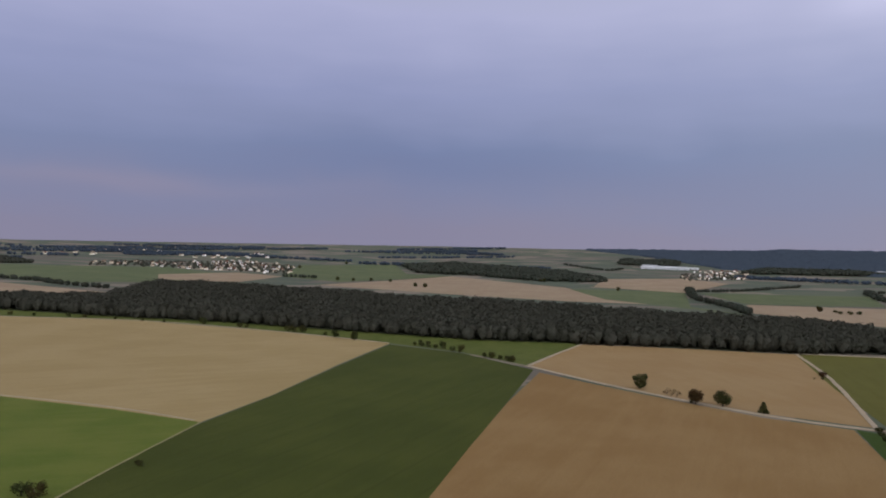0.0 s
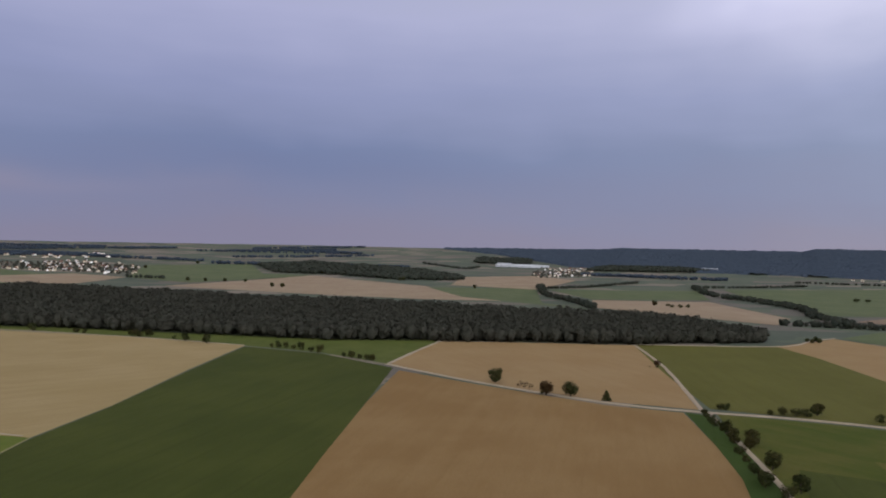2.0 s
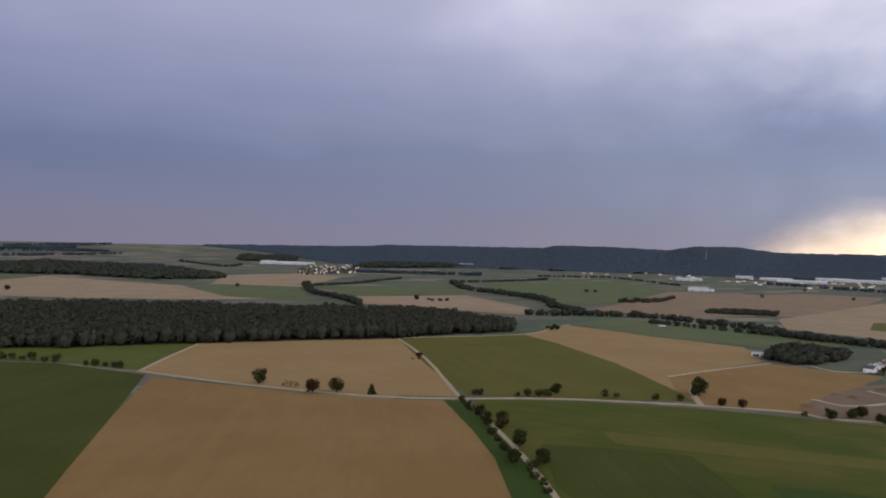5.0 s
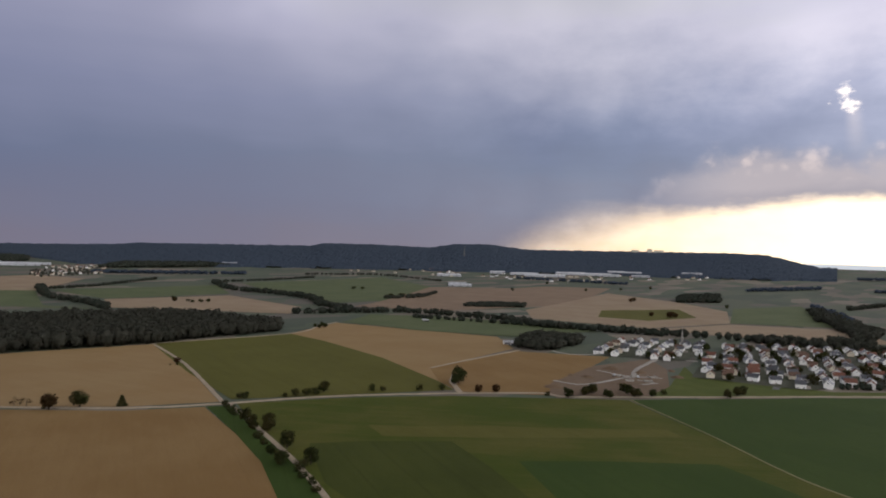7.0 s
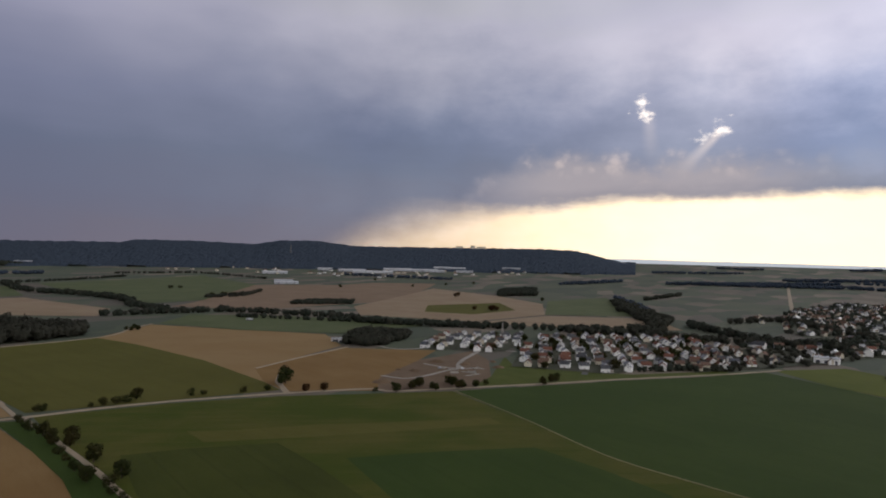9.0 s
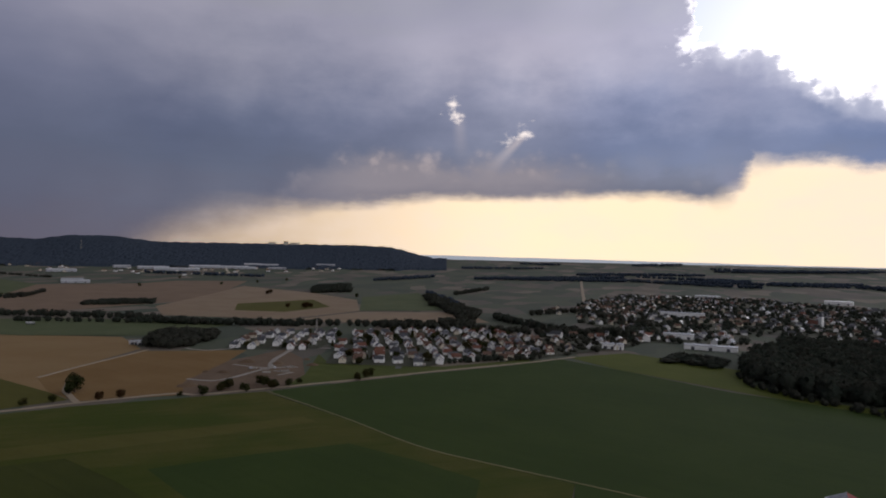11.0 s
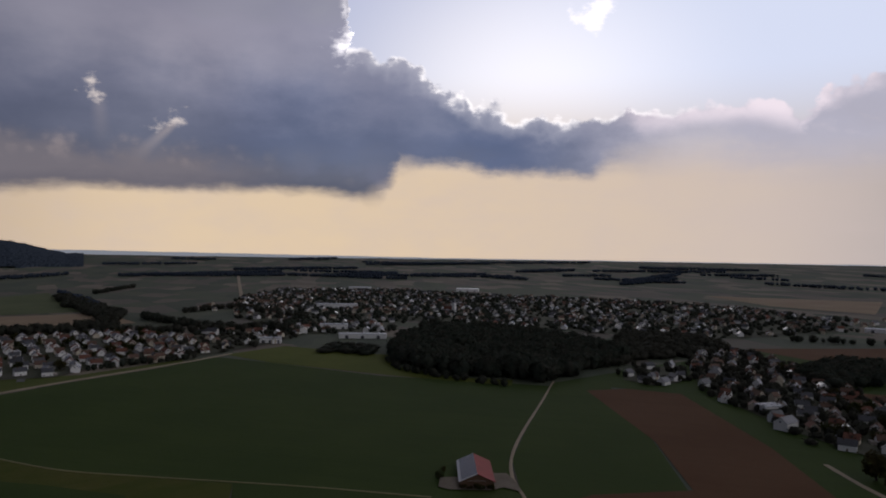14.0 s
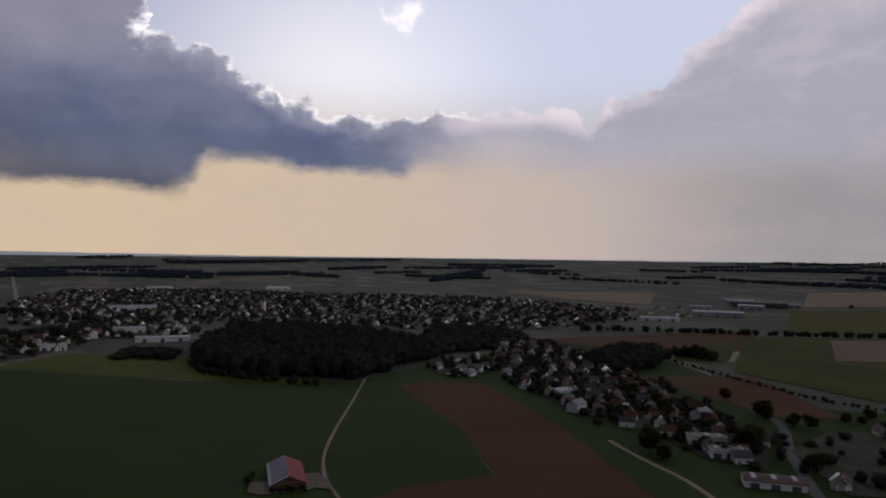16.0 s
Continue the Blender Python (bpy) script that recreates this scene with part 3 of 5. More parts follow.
sheet("crop_field", [(852, -30), (913, -106), (852, -161), (806, -214), (716, -203), (641, -239), (615, -287), (589, -274), (663, -188), (775, -77)], "lime", "lime green field below the edge of town", "field")
sheet("meadow", [(592, -319), (627, -404), (549, -355), (386, -282), (297, -239), (305, -188), (292, -149), (328, -158), (376, -176), (434, -213)], "green2", "dark green meadow beside a curving track", "field")
sheet("ploughed_field", [(551, -330), (545, -420), (440, -404), (351, -371), (299, -338), (232, -300), (150, -225), (212, -88), (298, -149), (308, -189), (299, -243), (386, -283)], "earth", "reddish brown bare ploughed field", "field")
sheet("meadow", [(580, -339), (646, -435), (683, -554), (738, -724), (499, -666), (308, -557), (213, -621), (99, -461), (73, -308), (126, -228), (215, -280), (352, -346), (515, -404)], "green2", "dark rough grass round the suburb", "field")
sheet("building_ground", [(540, 294), (595, 322), (718, 338), (820, 313), (759, 269), (657, 230), (598, 228)], "site", "bare earth building ground with spoil heaps", "ground")
sheet("meadow", [(657, 230), (793, 261), (730, 228), (743, 106), (823, 16), (796, 15), (717, 103), (598, 228)], "grass", "rough grass between road and housing", "field")
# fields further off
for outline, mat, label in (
        ([(-925, 1307), (-919, 1647), (-596, 1460), (-548, 1330), (-711, 1276)], "hazy_tan", "far tan field before the forest"),
        ([(-1470, 2076), (-1283, 2298), (-797, 2428), (-503, 2149), (-591, 1804), (-817, 1696), (-995, 1784)], "hazy_green", "far green pasture"),
        ([(-718, 2091), (-534, 2282), (-369, 2160), (-438, 1872), (-649, 1890)], "hazy_tan", "far tan field"),
        ([(-228, 1852), (167, 2402), (468, 2001), (555, 1507), (360, 1536), (116, 1650)], "hazy_tan", "far tan field behind the forest"),
        ([(-414, 2806), (-35, 3004), (12, 2455), (167, 2402), (-181, 1986), (-369, 2160)], "hazy_green", "far green pasture"),
        ([(468, 1947), (798, 1945), (618, 1469), (670, 1294), (474, 1618)], "hazy_green", "far green pasture strip"),
        ([(717, 2457), (1052, 2569), (1113, 2336), (780, 1901), (565, 2055)], "hazy_tan", "far tan field"),
        ([(821, 1901), (1317, 1899), (1130, 1575), (797, 1580)], "hazy_green", "bright far green field inside a tree-lined bend"),
        ([(788, 1562), (1093, 1523), (1005, 1147), (881, 1038), (796, 1186), (694, 1349)], "hazy_tan", "far tan field above the forest"),
        ([(1446, 1950), (2143, 1955), (1851, 1436), (1401, 1159), (1160, 1201), (1299, 1638)], "hazy_green", "wide far green pasture"),
        ([(1114, 1099), (1700, 1318), (2257, 1258), (2380, 1055), (1587, 810), (1444, 846), (1171, 907)], "hazy_brown", "far brown field"),
        ([(994, 934), (1067, 826), (1091, 660), (1063, 496), (892, 548), (846, 698), (850, 865)], "hazy_green", "green field along a hedge"),
        ([(1361, 805), (2130, 956), (1934, 657), (1723, 470), (1411, 379), (1184, 453), (1182, 685)], "hazy_tan", "far tan field beyond the hedge"),
        ([(1831, 485), (2077, 376), (1635, 249), (1503, 176), (1411, 379)], "hazy_green", "far green field block"),
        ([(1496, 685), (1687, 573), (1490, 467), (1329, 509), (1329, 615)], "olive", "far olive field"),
        ([(1165, 446), (1385, 372), (1460, 171), (1251, 96), (1168, 254)], "hazy_tan", "far tan field beside the hedge"),
        ([(1866, 1482), (2277, 1089), (1423, 857), (1146, 1001), (1147, 1100)], "hazy_brown", "far reddish brown field"),
        ([(751, -691), (667, -1088), (517, -844), (560, -732), (650, -691)], "earth", "far brown ploughed field beyond the suburb"),
        ([(473, -563), (404, -659), (259, -546), (293, -507), (493, -565)], "earth", "brown ploughed field behind gardens"),
        ([(614, -981), (497, -1165), (432, -1256), (229, -668), (272, -638), (432, -670)], "green", "green field beyond the suburb"),
        ([(562, -739), (609, -959), (482, -737), (513, -684)], "green", "small green field"),
        ([(526, -1056), (426, -1239), (330, -960), (417, -851)], "hazy_brown", "far brown field"),
        ([(880, -1587), (660, -1920), (472, -1375), (610, -1084)], "olive", "far olive field by the works"),
        ([(1187, -2241), (961, -2796), (706, -2053), (911, -1693)], "hazy_tan", "far straw-coloured field"),
        ([(1752, -1464), (1439, -1804), (1152, -1422), (1396, -1368)], "hazy_tan", "far tan field beyond town")):
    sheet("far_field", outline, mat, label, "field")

# tracks and roads
ribbon("farm_road", [(126, 694), (191, 594), (269, 504), (328, 464), (377, 441), (422, 413), (492, 355), (545, 301), (542, 284), (633, 187), (717, 103), (800, 15), (858, -37)], 5.2, "gravel", "pale gravel farm road crossing the fields")
ribbon("farm_track", [(128, 695), (169, 767), (224, 858)], 3.6, "gravel", "pale gravel track climbing to the forest")
ribbon("farm_track", [(473, 812), (416, 654), (332, 468)], 3.6, "gravel", "pale gravel track between two fields")
ribbon("farm_track", [(332, 459), (292, 364), (266, 305), (250, 273), (237, 248), (206, 193), (141, 109)], 3.4, "gravel", "pale gravel track between rows of trees")
ribbon("farm_track", [(494, 356), (532, 393), (564, 414)], 5, "gravel", "short gravel spur beside a tree")
ribbon("farm_track", [(579, 457), (660, 462), (770, 464)], 4, "gravel", "pale earth track between fields")
ribbon("farm_track", [(572, 233), (496, 145), (431, 76), (401, 24), (361, -54), (328, -110)], 1.3, "straw_track", "straw-coloured grass track across the green field")
ribbon("farm_track", [(598, -322), (504, -259), (434, -211), (381, -178), (343, -161), (318, -155), (247, -138)], 1.8, "gravel", "curving pale gravel track to the barn")
ribbon("farm_track", [(-14, 830), (-153, 909), (-363, 994), (-561, 1008), (-812, 1040)], 2.6, "gravel", "narrow pale track along the stubble")
ribbon("farm_track", [(-128, 456), (-143, 381), (-153, 323), (-161, 258)], 1.1, "straw_track", "narrow track between meadow and crop")
ribbon("farm_track", [(-133, 462), (-197, 493), (-290, 524), (-437, 562)], 1.4, "gravel", "narrow track above the meadow")
ribbon("farm_track", [(475, 818), (672, 791), (776, 842), (841, 869)], 3.5, "gravel", "pale track below the forest edge")
ribbon("village_road", [(990, 322), (945, 317), (837, 307), (732, 293), (687, 276)], 5.5, "concrete", "new pale concrete estate road")
ribbon("village_road", [(608, 326), (604, 300), (626, 289), (659, 284), (687, 276), (698, 252)], 4.5, "concrete", "raw concrete loop on the building ground")
ribbon("village_road", [(799, 432), (786, 400), (822, 367)], 4, "concrete", "pale lane to the new houses")
ribbon("village_road", [(842, 308), (844, 280), (847, 263)], 4.5, "concrete", "pale side road of the new estate")
ribbon("village_road", [(697, 322), (686, 292), (687, 276)], 3.5, "concrete", "raw concrete path on the building ground")
ribbon("village_road", [(671, 267), (665, 246), (648, 254)], 4, "concrete", "raw concrete turning place")
ribbon("village_road", [(996, 241), (869, 226), (770, 214)], 6, "asphalt", "residential street")
ribbon("village_road", [(922, 178), (798, 161), (716, 150)], 6, "asphalt", "residential street")
ribbon("village_road", [(604, -500), (507, -474), (394, -414), (343, -403), (306, -400), (237, -388)], 6, "asphalt", "residential street between gardens")
ribbon("village_road", [(314, -349), (277, -335), (235, -322), (204, -306)], 3.2, "gravel", "pale lane along the gardens")
ribbon("village_road", [(490, -570), (373, -538), (288, -498), (229, -415), (189, -365), (147, -312)], 6, "asphalt", "village street")
ribbon("farm_track", [(623, -995), (536, -838), (476, -731)], 6, "gravel", "pale straight track")
ribbon("country_road", [(3073, -155), (2380, -125), (1735, -99)], 9, "gravel", "pale straight road running into town")



# ---- trees
def leaves(rng, blobs, count, size, up=0.45, loose=0.35, inner=0.62):
    """Many small leaf clumps over the outside of some ellipsoids: (n, 4, 3) corners."""
    w = np.array([b[3] * b[4] for b in blobs], float)
    pick = rng.choice(len(blobs), count, p=w / w.sum())
    b = np.array(blobs, float)[pick]
    d = rng.normal(size=(count, 3))
    d /= np.linalg.norm(d, axis=1)[:, None]
    rad = rng.uniform(inner, 1.06, (count, 1))
    centre = b[:, :3] + d * b[:, [3, 3, 4]] * rad
    nrm = d * 0.7 + np.array((0, 0, up)) + rng.normal(size=(count, 3)) * loose
    nrm /= np.linalg.norm(nrm, axis=1)[:, None]
    u = np.cross(nrm, rng.normal(size=(count, 3)))
    u /= np.linalg.norm(u, axis=1)[:, None]
    v = np.cross(nrm, u)
    s = size * rng.uniform(0.6, 1.35, (count, 1))
    t = s * rng.uniform(0.6, 1.0, (count, 1))
    bend = nrm * s * 0.3
    quads = np.stack([centre - u * s - bend, centre - v * t, centre + u * s - bend, centre + v * t], 1)
    quads[:, :, 2] = np.maximum(quads[:, :, 2], 0.02)
    out = d + rng.normal(size=(count, 3)) * loose * 0.5 + np.array((0, 0, 0.15))
    return np.concatenate([quads, np.repeat((out / np.linalg.norm(out, axis=1)[:, None])[:, None, :], 4, 1)], 1)


def quad_mesh(name, quads, mat):
    """Leaf clumps: four corners each, and the way each corner faces."""
    n = len(quads)
    me = bpy.data.meshes.new(name)
    me.vertices.add(n * 4), me.loops.add(n * 4), me.polygons.add(n)
    me.vertices.foreach_set("co", quads[:, :4].reshape(-1).astype(np.float32))
    me.loops.foreach_set("vertex_index", np.arange(n * 4, dtype=np.int32))
    me.polygons.foreach_set("loop_start", np.arange(0, n * 4, 4, dtype=np.int32))
    me.materials.append(M[mat])
    me.polygons.foreach_set("use_smooth", [True] * n)
    me.update(calc_edges=True)
    me.validate()
    facing = me.attributes.new("custom_normal", "FLOAT_VECTOR", "CORNER")
    facing.data.foreach_set("vector", quads[:, 4:].reshape(-1).astype(np.float32))
    return me


def limb(a, b, ra, rb, sides=7):
    a, b = Vector(a), Vector(b)
    q = (b - a).to_track_quat("Z", "Y")
    v = []
    for p, r in ((a, ra), (b, rb)):
        for k in range(sides):
            w = 2 * math.pi * k / sides
            v.append(tuple(p + q @ Vector((r * math.cos(w), r * math.sin(w), 0))))
    f = [(k, (k + 1) % sides, sides + (k + 1) % sides, sides + k) for k in range(sides)]
    f.append(tuple(range(2 * sides - 1, sides - 1, -1))[::-1])
    return v, f


def crown_blobs(rng, form):
    """Unit tree, one metre high: ellipsoids (x, y, z, radius, half height)."""
    if form == "round":
        out = [(0, 0, 0.52, 0.33, 0.40)]
        for k in range(10):
            a = rng.uniform(0, 6.28)
            d = rng.uniform(0.13, 0.24)
            out.append((d * math.cos(a), d * math.sin(a), rng.uniform(0.28, 0.82), rng.uniform(0.14, 0.2), rng.uniform(0.12, 0.17)))
        return out
    if form == "cone":
        return [(rng.uniform(-0.02, 0.02), 0, 0.14 + 0.15 * k, 0.27 - 0.043 * k, 0.12) for k in range(6)]
    if form == "sparse":
        return [(0.3 * math.cos(k * 1.3), 0.3 * math.sin(k * 1.3), 0.45 + 0.13 * (k % 4), 0.17, 0.14) for k in range(6)]
    out = [(0, 0, 0.45, 0.42, 0.45)]
    for k in range(8):
        a = rng.uniform(0, 6.28)
        out.append((0.36 * math.cos(a), 0.36 * math.sin(a), rng.uniform(0.25, 0.7), rng.uniform(0.16, 0.3), rng.uniform(0.16, 0.3)))
    return out


def make_tree(name, form, seed, label, mat="leaf", count=900, size=0.046):
    rng = np.random.default_rng(seed)
    root = new(name)
    blobs = crown_blobs(rng, form)
    parts = [limb((0, 0, -0.03), (0.01, 0, 0.3), 0.032, 0.024), limb((0.01, 0, 0.3), (0, 0.01, 0.72), 0.024, 0.008)]
    for b in blobs[1:6]:
        parts.append(limb((0.005, 0, 0.26 + 0.1 * rng.random()), (b[0], b[1], b[2]), 0.014, 0.004, 5))
    part("trunk", mesh("trunk", *joined(*parts), "bark"), root)
    part("crown", quad_mesh("crown", leaves(rng, blobs, count, size), mat), root)
    return tagged(root, label, "tree", "field trees")


TREES = {
    "round": [make_tree("tree", "round", 11 + k, "dark green round-crowned tree beside a farm track") for k in range(5)],
    "rust": [make_tree("tree", "round", 31 + k, "broad tree with rusty dark foliage beside the track", "leaf_rust") for k in range(2)],
    "cone": [make_tree("tree", "cone", 41, "small dark conical tree at the roadside", "leaf", 500)],
    "sparse": [make_tree("tree", "sparse", 51 + k, "thin young fruit tree beside the track", "leaf_rust", 260, 0.03) for k in range(2)],
    "bush": [make_tree("bush", "bush", 61 + k, "dense dark green bush at the field edge", "leaf", 700, 0.05) for k in range(3)],
}
USED = set()
RNG = random.Random(5)


def plant(kind, x, y, h, wide=1.0):
    proto = RNG.choice(TREES[kind])
    h *= 1.2
    m = pose(x, y, lie(x, y, 0), 0, 0, RNG.uniform(0, 360)) @ Matrix.Diagonal((h * wide * 1.18, h * wide * 1.18, h, 1))
    if proto.name not in USED:
        USED.add(proto.name)
        proto.matrix_basis = m
        return proto
    ob = copy_thing(proto, Matrix.Identity(4))
    ob.matrix_basis = m
    return ob


def row(kind, pts, heights, wide=1.0):
    for i, (x, y) in enumerate(pts):
        h = heights[i % len(heights)]
        plant(kind, x, y, h * RNG.uniform(0.95, 1.05), wide)


row("round", [(206, 591), (249, 526)], [11.5, 11.5], 1.1)
row("rust", [(232, 536), (411, 659)], [11, 6], 1.15)
row("sparse", [(220, 565), (223, 563), (226, 559)], [5.5, 4.5, 6])
row("cone", [(273, 510)], [7], 1.7)
row("bush", [(230, 541), (405, 650), (400, 655)], [2.5, 2, 1.2])
row("bush", [(16, 812), (23, 813), (31, 810), (39, 798), (47, 795), (57, 780), (66, 773), (89, 741), (96, 735), (104, 729), (110, 719), (115, 716)], [5, 7, 6, 5, 8, 6, 8, 5, 7, 5, 6, 7], 0.7)
row("bush", [(-560, 1031), (-523, 1024), (-474, 1020), (-447, 1011), (-400, 1000), (-360, 988), (-327, 981), (-270, 966), (-216, 945), (-207, 941), (-146, 911), (-137, 907), (-128, 908), (-97, 886)], [5, 4, 6, 5, 4, 5, 4, 9, 6, 5, 9, 7, 9, 5], 0.8)
row("round", [(-82, 868), (-57, 847)], [9, 10], 1.0)
row("bush", [(-134, 369), (-170, 326), (-163, 323)], [3, 6, 7], 0.9)
# the tree-lined track
row("round", [(306, 405), (300, 390), (303, 375), (282, 332), (269, 296)], [8.5, 8, 10, 9.5, 9.5], 1.0)
row("round", [(257, 307), (298, 371), (266, 327)], [7.5, 7, 6], 1.05)
row("bush", [(327, 458), (322, 449), (317, 437), (312, 424), (296, 383), (284, 362), (277, 348), (263, 314), (258, 292), (250, 281), (246, 270), (240, 260)], [4, 3.5, 5, 5.5, 5, 5, 4, 6, 6, 4, 4, 3.5], 0.9)
# along the main farm road
row("bush", [(350, 471), (353, 469), (378, 449), (387, 446), (396, 443), (402, 439), (446, 417), (453, 409), (478, 389), (492, 374), (537, 294), (570, 274), (616, 221)], [5, 5, 4, 6, 6, 6, 6, 4, 5, 5, 4, 6, 5], 0.85)
row("round", [(414, 442), (529, 383), (543, 277), (575, 270), (601, 252), (569, 254), (585, 235), (598, 224)], [9, 13, 8, 8, 7, 6, 7, 7], 1.15)
row("round", [(521, 382), (641, 173), (657, 169), (664, 166)], [9, 7, 8, 8], 1.0)
row("rust", [(506, 345), (516, 333)], [7, 7], 1.0)
row("round", [(73, 143), (561, 271), (578, 271), (568, 250), (592, 244), (588, 233)], [7, 7, 8, 6, 9, 7], 1.0)
# lone trees further off
row("round", [(-192, 2054), (-146, 2049), (-94, 2049), (32, 1866), (58, 1857), (-240, 2943), (-157, 3024), (454, 2234), (598, 1915), (875, 1422), (-383, 2600), (-412, 2583), (-39, 2046), (215, 2510)], [11, 9, 10, 12, 12, 12, 12, 11, 10, 11, 12, 10, 9, 9], 1.1)
row("bush", [(895, 1381), (911, 1375), (930, 1377), (902, 1410), (924, 1400), (943, 1393), (447, 2247), (1564, 1545), (1594, 1537), (1413, 1256), (1460, 1257), (1469, 1234), (1514, 1236)], [6, 6, 6, 6, 5, 6, 8, 9, 8, 10, 10, 9, 9], 1.2)
row("rust", [(873, 1419), (1819, 748), (1441, 546), (1435, 505), (1855, 754), (1463, 511), (1454, 499)], [10, 11, 10, 12, 11, 11, 10], 1.1)
row("round", [(1955, 1209), (2152, 1043), (2310, 987), (2381, 1316), (767, 819), (753, 817), (757, 831), (775, 835), (1820, 497), (2451, 935)], [10, 9, 9, 10, 7, 6, 6, 7, 10, 10], 1.1)
row("round", [(353, -535), (304, -506), (295, -496), (271, -493), (260, -496), (255, -536), (247, -542), (250, -561), (283, -351), (256, -419), (251, -403), (204, -393), (267, -344), (825, -1754)], [9, 11, 12, 9, 9, 7, 6, 8, 13, 13, 14, 10, 9, 9], 1.15)
row("round", [(532, -723), (521, -722), (516, -732), (505, -733), (537, -752)], [10, 12, 13, 9, 11], 1.2)


# ---- woods and hedges
def crown_shell(seed, rings, seg):
    """A closed lumpy crown, one metre high and wide: quads with the way each corner faces."""
    def at(i, j):
        a, e = 2 * math.pi * (j + 0.5 * (i % 2)) / seg, math.pi * (i / rings - 0.5)
        d = Vector((math.cos(e) * math.cos(a), math.cos(e) * math.sin(a), math.sin(e)))
        r = 1 + 0.3 * noise.noise(d * 1.5 + Vector((seed * 7, 0, 3))) + 0.2 * noise.noise(d * 3.2 + Vector((seed * 5, 9, 0)))
        p = Vector((d.x * r * (0.34 if d.z > 0 else 0.29), d.y * r * (0.34 if d.z > 0 else 0.29), max(0.0, 0.44 + d.z * r * (0.4 if d.z > 0 else 0.38))))
        return p, (d + Vector((0, 0, 0.25))).normalized()
    out = []
    for i in range(rings):
        for j in range(seg):
            c = [at(i, j), at(i, j + 1), at(i + 1, j + 1), at(i + 1, j)]
            out.append([k[0] for k in c] + [k[1] for k in c])
    return np.array(out, float)


def canopy_templates(seed, count, rings, seg, quads, size):
    out = []
    for k in range(count):
        rng = np.random.default_rng(seed + k)
        blobs = [(0, 0, 0.48, 0.38, 0.44)] + [(0.25 * math.cos(a), 0.25 * math.sin(a), z, 0.2, 0.16) for a, z in zip(rng.uniform(0, 6.28, 5), rng.uniform(0.3, 0.82, 5))]
        out.append(np.concatenate([crown_shell(seed + k, rings, seg), leaves(rng, blobs, quads, size, 0.3, 0.3, 0.88)]))
    return out


NEAR_CANOPY = canopy_templates(100, 10, 5, 8, 95, 0.095)
FAR_CANOPY = canopy_templates(200, 6, 4, 6, 20, 0.13)


def inside(x, y, poly):
    hit = False
    for (ax, ay), (bx, by) in zip(poly, poly[1:] + poly[:1]):
        if (ay > y) != (by > y) and x < (bx - ax) * (y - ay) / (by - ay) + ax:
            hit = not hit
    return hit


def wood(name, spots, templates, mat, label, category, seed=0):
    """Trees at (x, y, height, width) joined into one canopy."""
    rng = np.random.default_rng(seed)
    out = []
    for x, y, h, w in spots:
        q = templates[rng.integers(len(templates))]
        a = rng.uniform(0, 6.28)
        c, s = math.cos(a) * w, math.sin(a) * w
        t = np.empty_like(q)
        t[..., 0] = q[..., 0] * c - q[..., 1] * s + x
        t[..., 1] = q[..., 0] * s + q[..., 1] * c + y
        t[..., 2] = q[..., 2] * h + lie(x, y, -0.3)
        t[:, 4:, 0] = (q[:, 4:, 0] * c - q[:, 4:, 1] * s) / w
        t[:, 4:, 1] = (q[:, 4:, 0] * s + q[:, 4:, 1] * c) / w
        t[:, 4:, 2] = q[:, 4:, 2]
        out.append(t)
    ob = new(name, quad_mesh(name, np.concatenate(out), mat))
    return tagged(ob, label, category, kind="stuff")


def spots_in(poly, spacing, low, high, seed, width=1.15):
    r = random.Random(seed)
    xs, ys = [p[0] for p in poly], [p[1] for p in poly]
    out = []
    x = min(xs)
    while x < max(xs):
        y = min(ys)
        while y < max(ys):
            px, py = x + r.uniform(-0.45, 0.45) * spacing, y + r.uniform(-0.45, 0.45) * spacing
            if inside(px + 14 * noise.noise((px / 35, py / 35, 1)), py + 14 * noise.noise((px / 35, py / 35, 8)), poly):
                h = 1.2 * r.uniform(low, high) * (1 + 0.18 * noise.noise((px / 60, py / 60, 3)))
                out.append((px, py, h, spacing * 1.75 * r.uniform(0.8, 1.25) * width))
            y += spacing
        x += spacing
    return out


def spots_along(pts, spacing, low, high, spread, seed, gap=0.0):
    r = random.Random(seed)
    out = []
    for p in curve_through(pts, spacing):
        if r.random() < gap:
            continue
        h = 1.2 * r.uniform(low, high)
        out.append((p.x + r.uniform(-spread, spread), p.y + r.uniform(-spread, spread), h, h * r.uniform(0.9, 1.4)))
    return out


FOREST = [(-856, 1150), (-609, 1094), (-417, 1033), (-247, 998), (-83, 934), (99, 872), (225, 863), (355, 844), (476, 817), (511, 823), (692, 827)] + [(686, 828), (695, 1033), (569, 1100), (347, 1221), (199, 1310), (-15, 1380), (-182, 1483), (-397, 1590), (-557, 1622), (-523, 1292)] + [(-516, 1252), (-669, 1200), (-891, 1197)]
sheet("forest_floor", FOREST, "floor", "dark ground sheet laid under the forest trees", "ground")
wood("forest", spots_in(FOREST, 9.8, 15, 21, 1), NEAR_CANOPY, "forest", "dense dark mixed forest bordering the fields", "forest", 1)
GROVE = [(762, -209), (667, -219), (623, -278), (594, -311), (622, -357), (668, -437), (722, -480)] + [(733, -487), (865, -486), (1004, -419), (1011, -330), (890, -251)]
wood("grove", spots_in(GROVE, 9.8, 13, 20, 2), NEAR_CANOPY, "forest", "dense dark grove at the edge of town", "grove", 2)
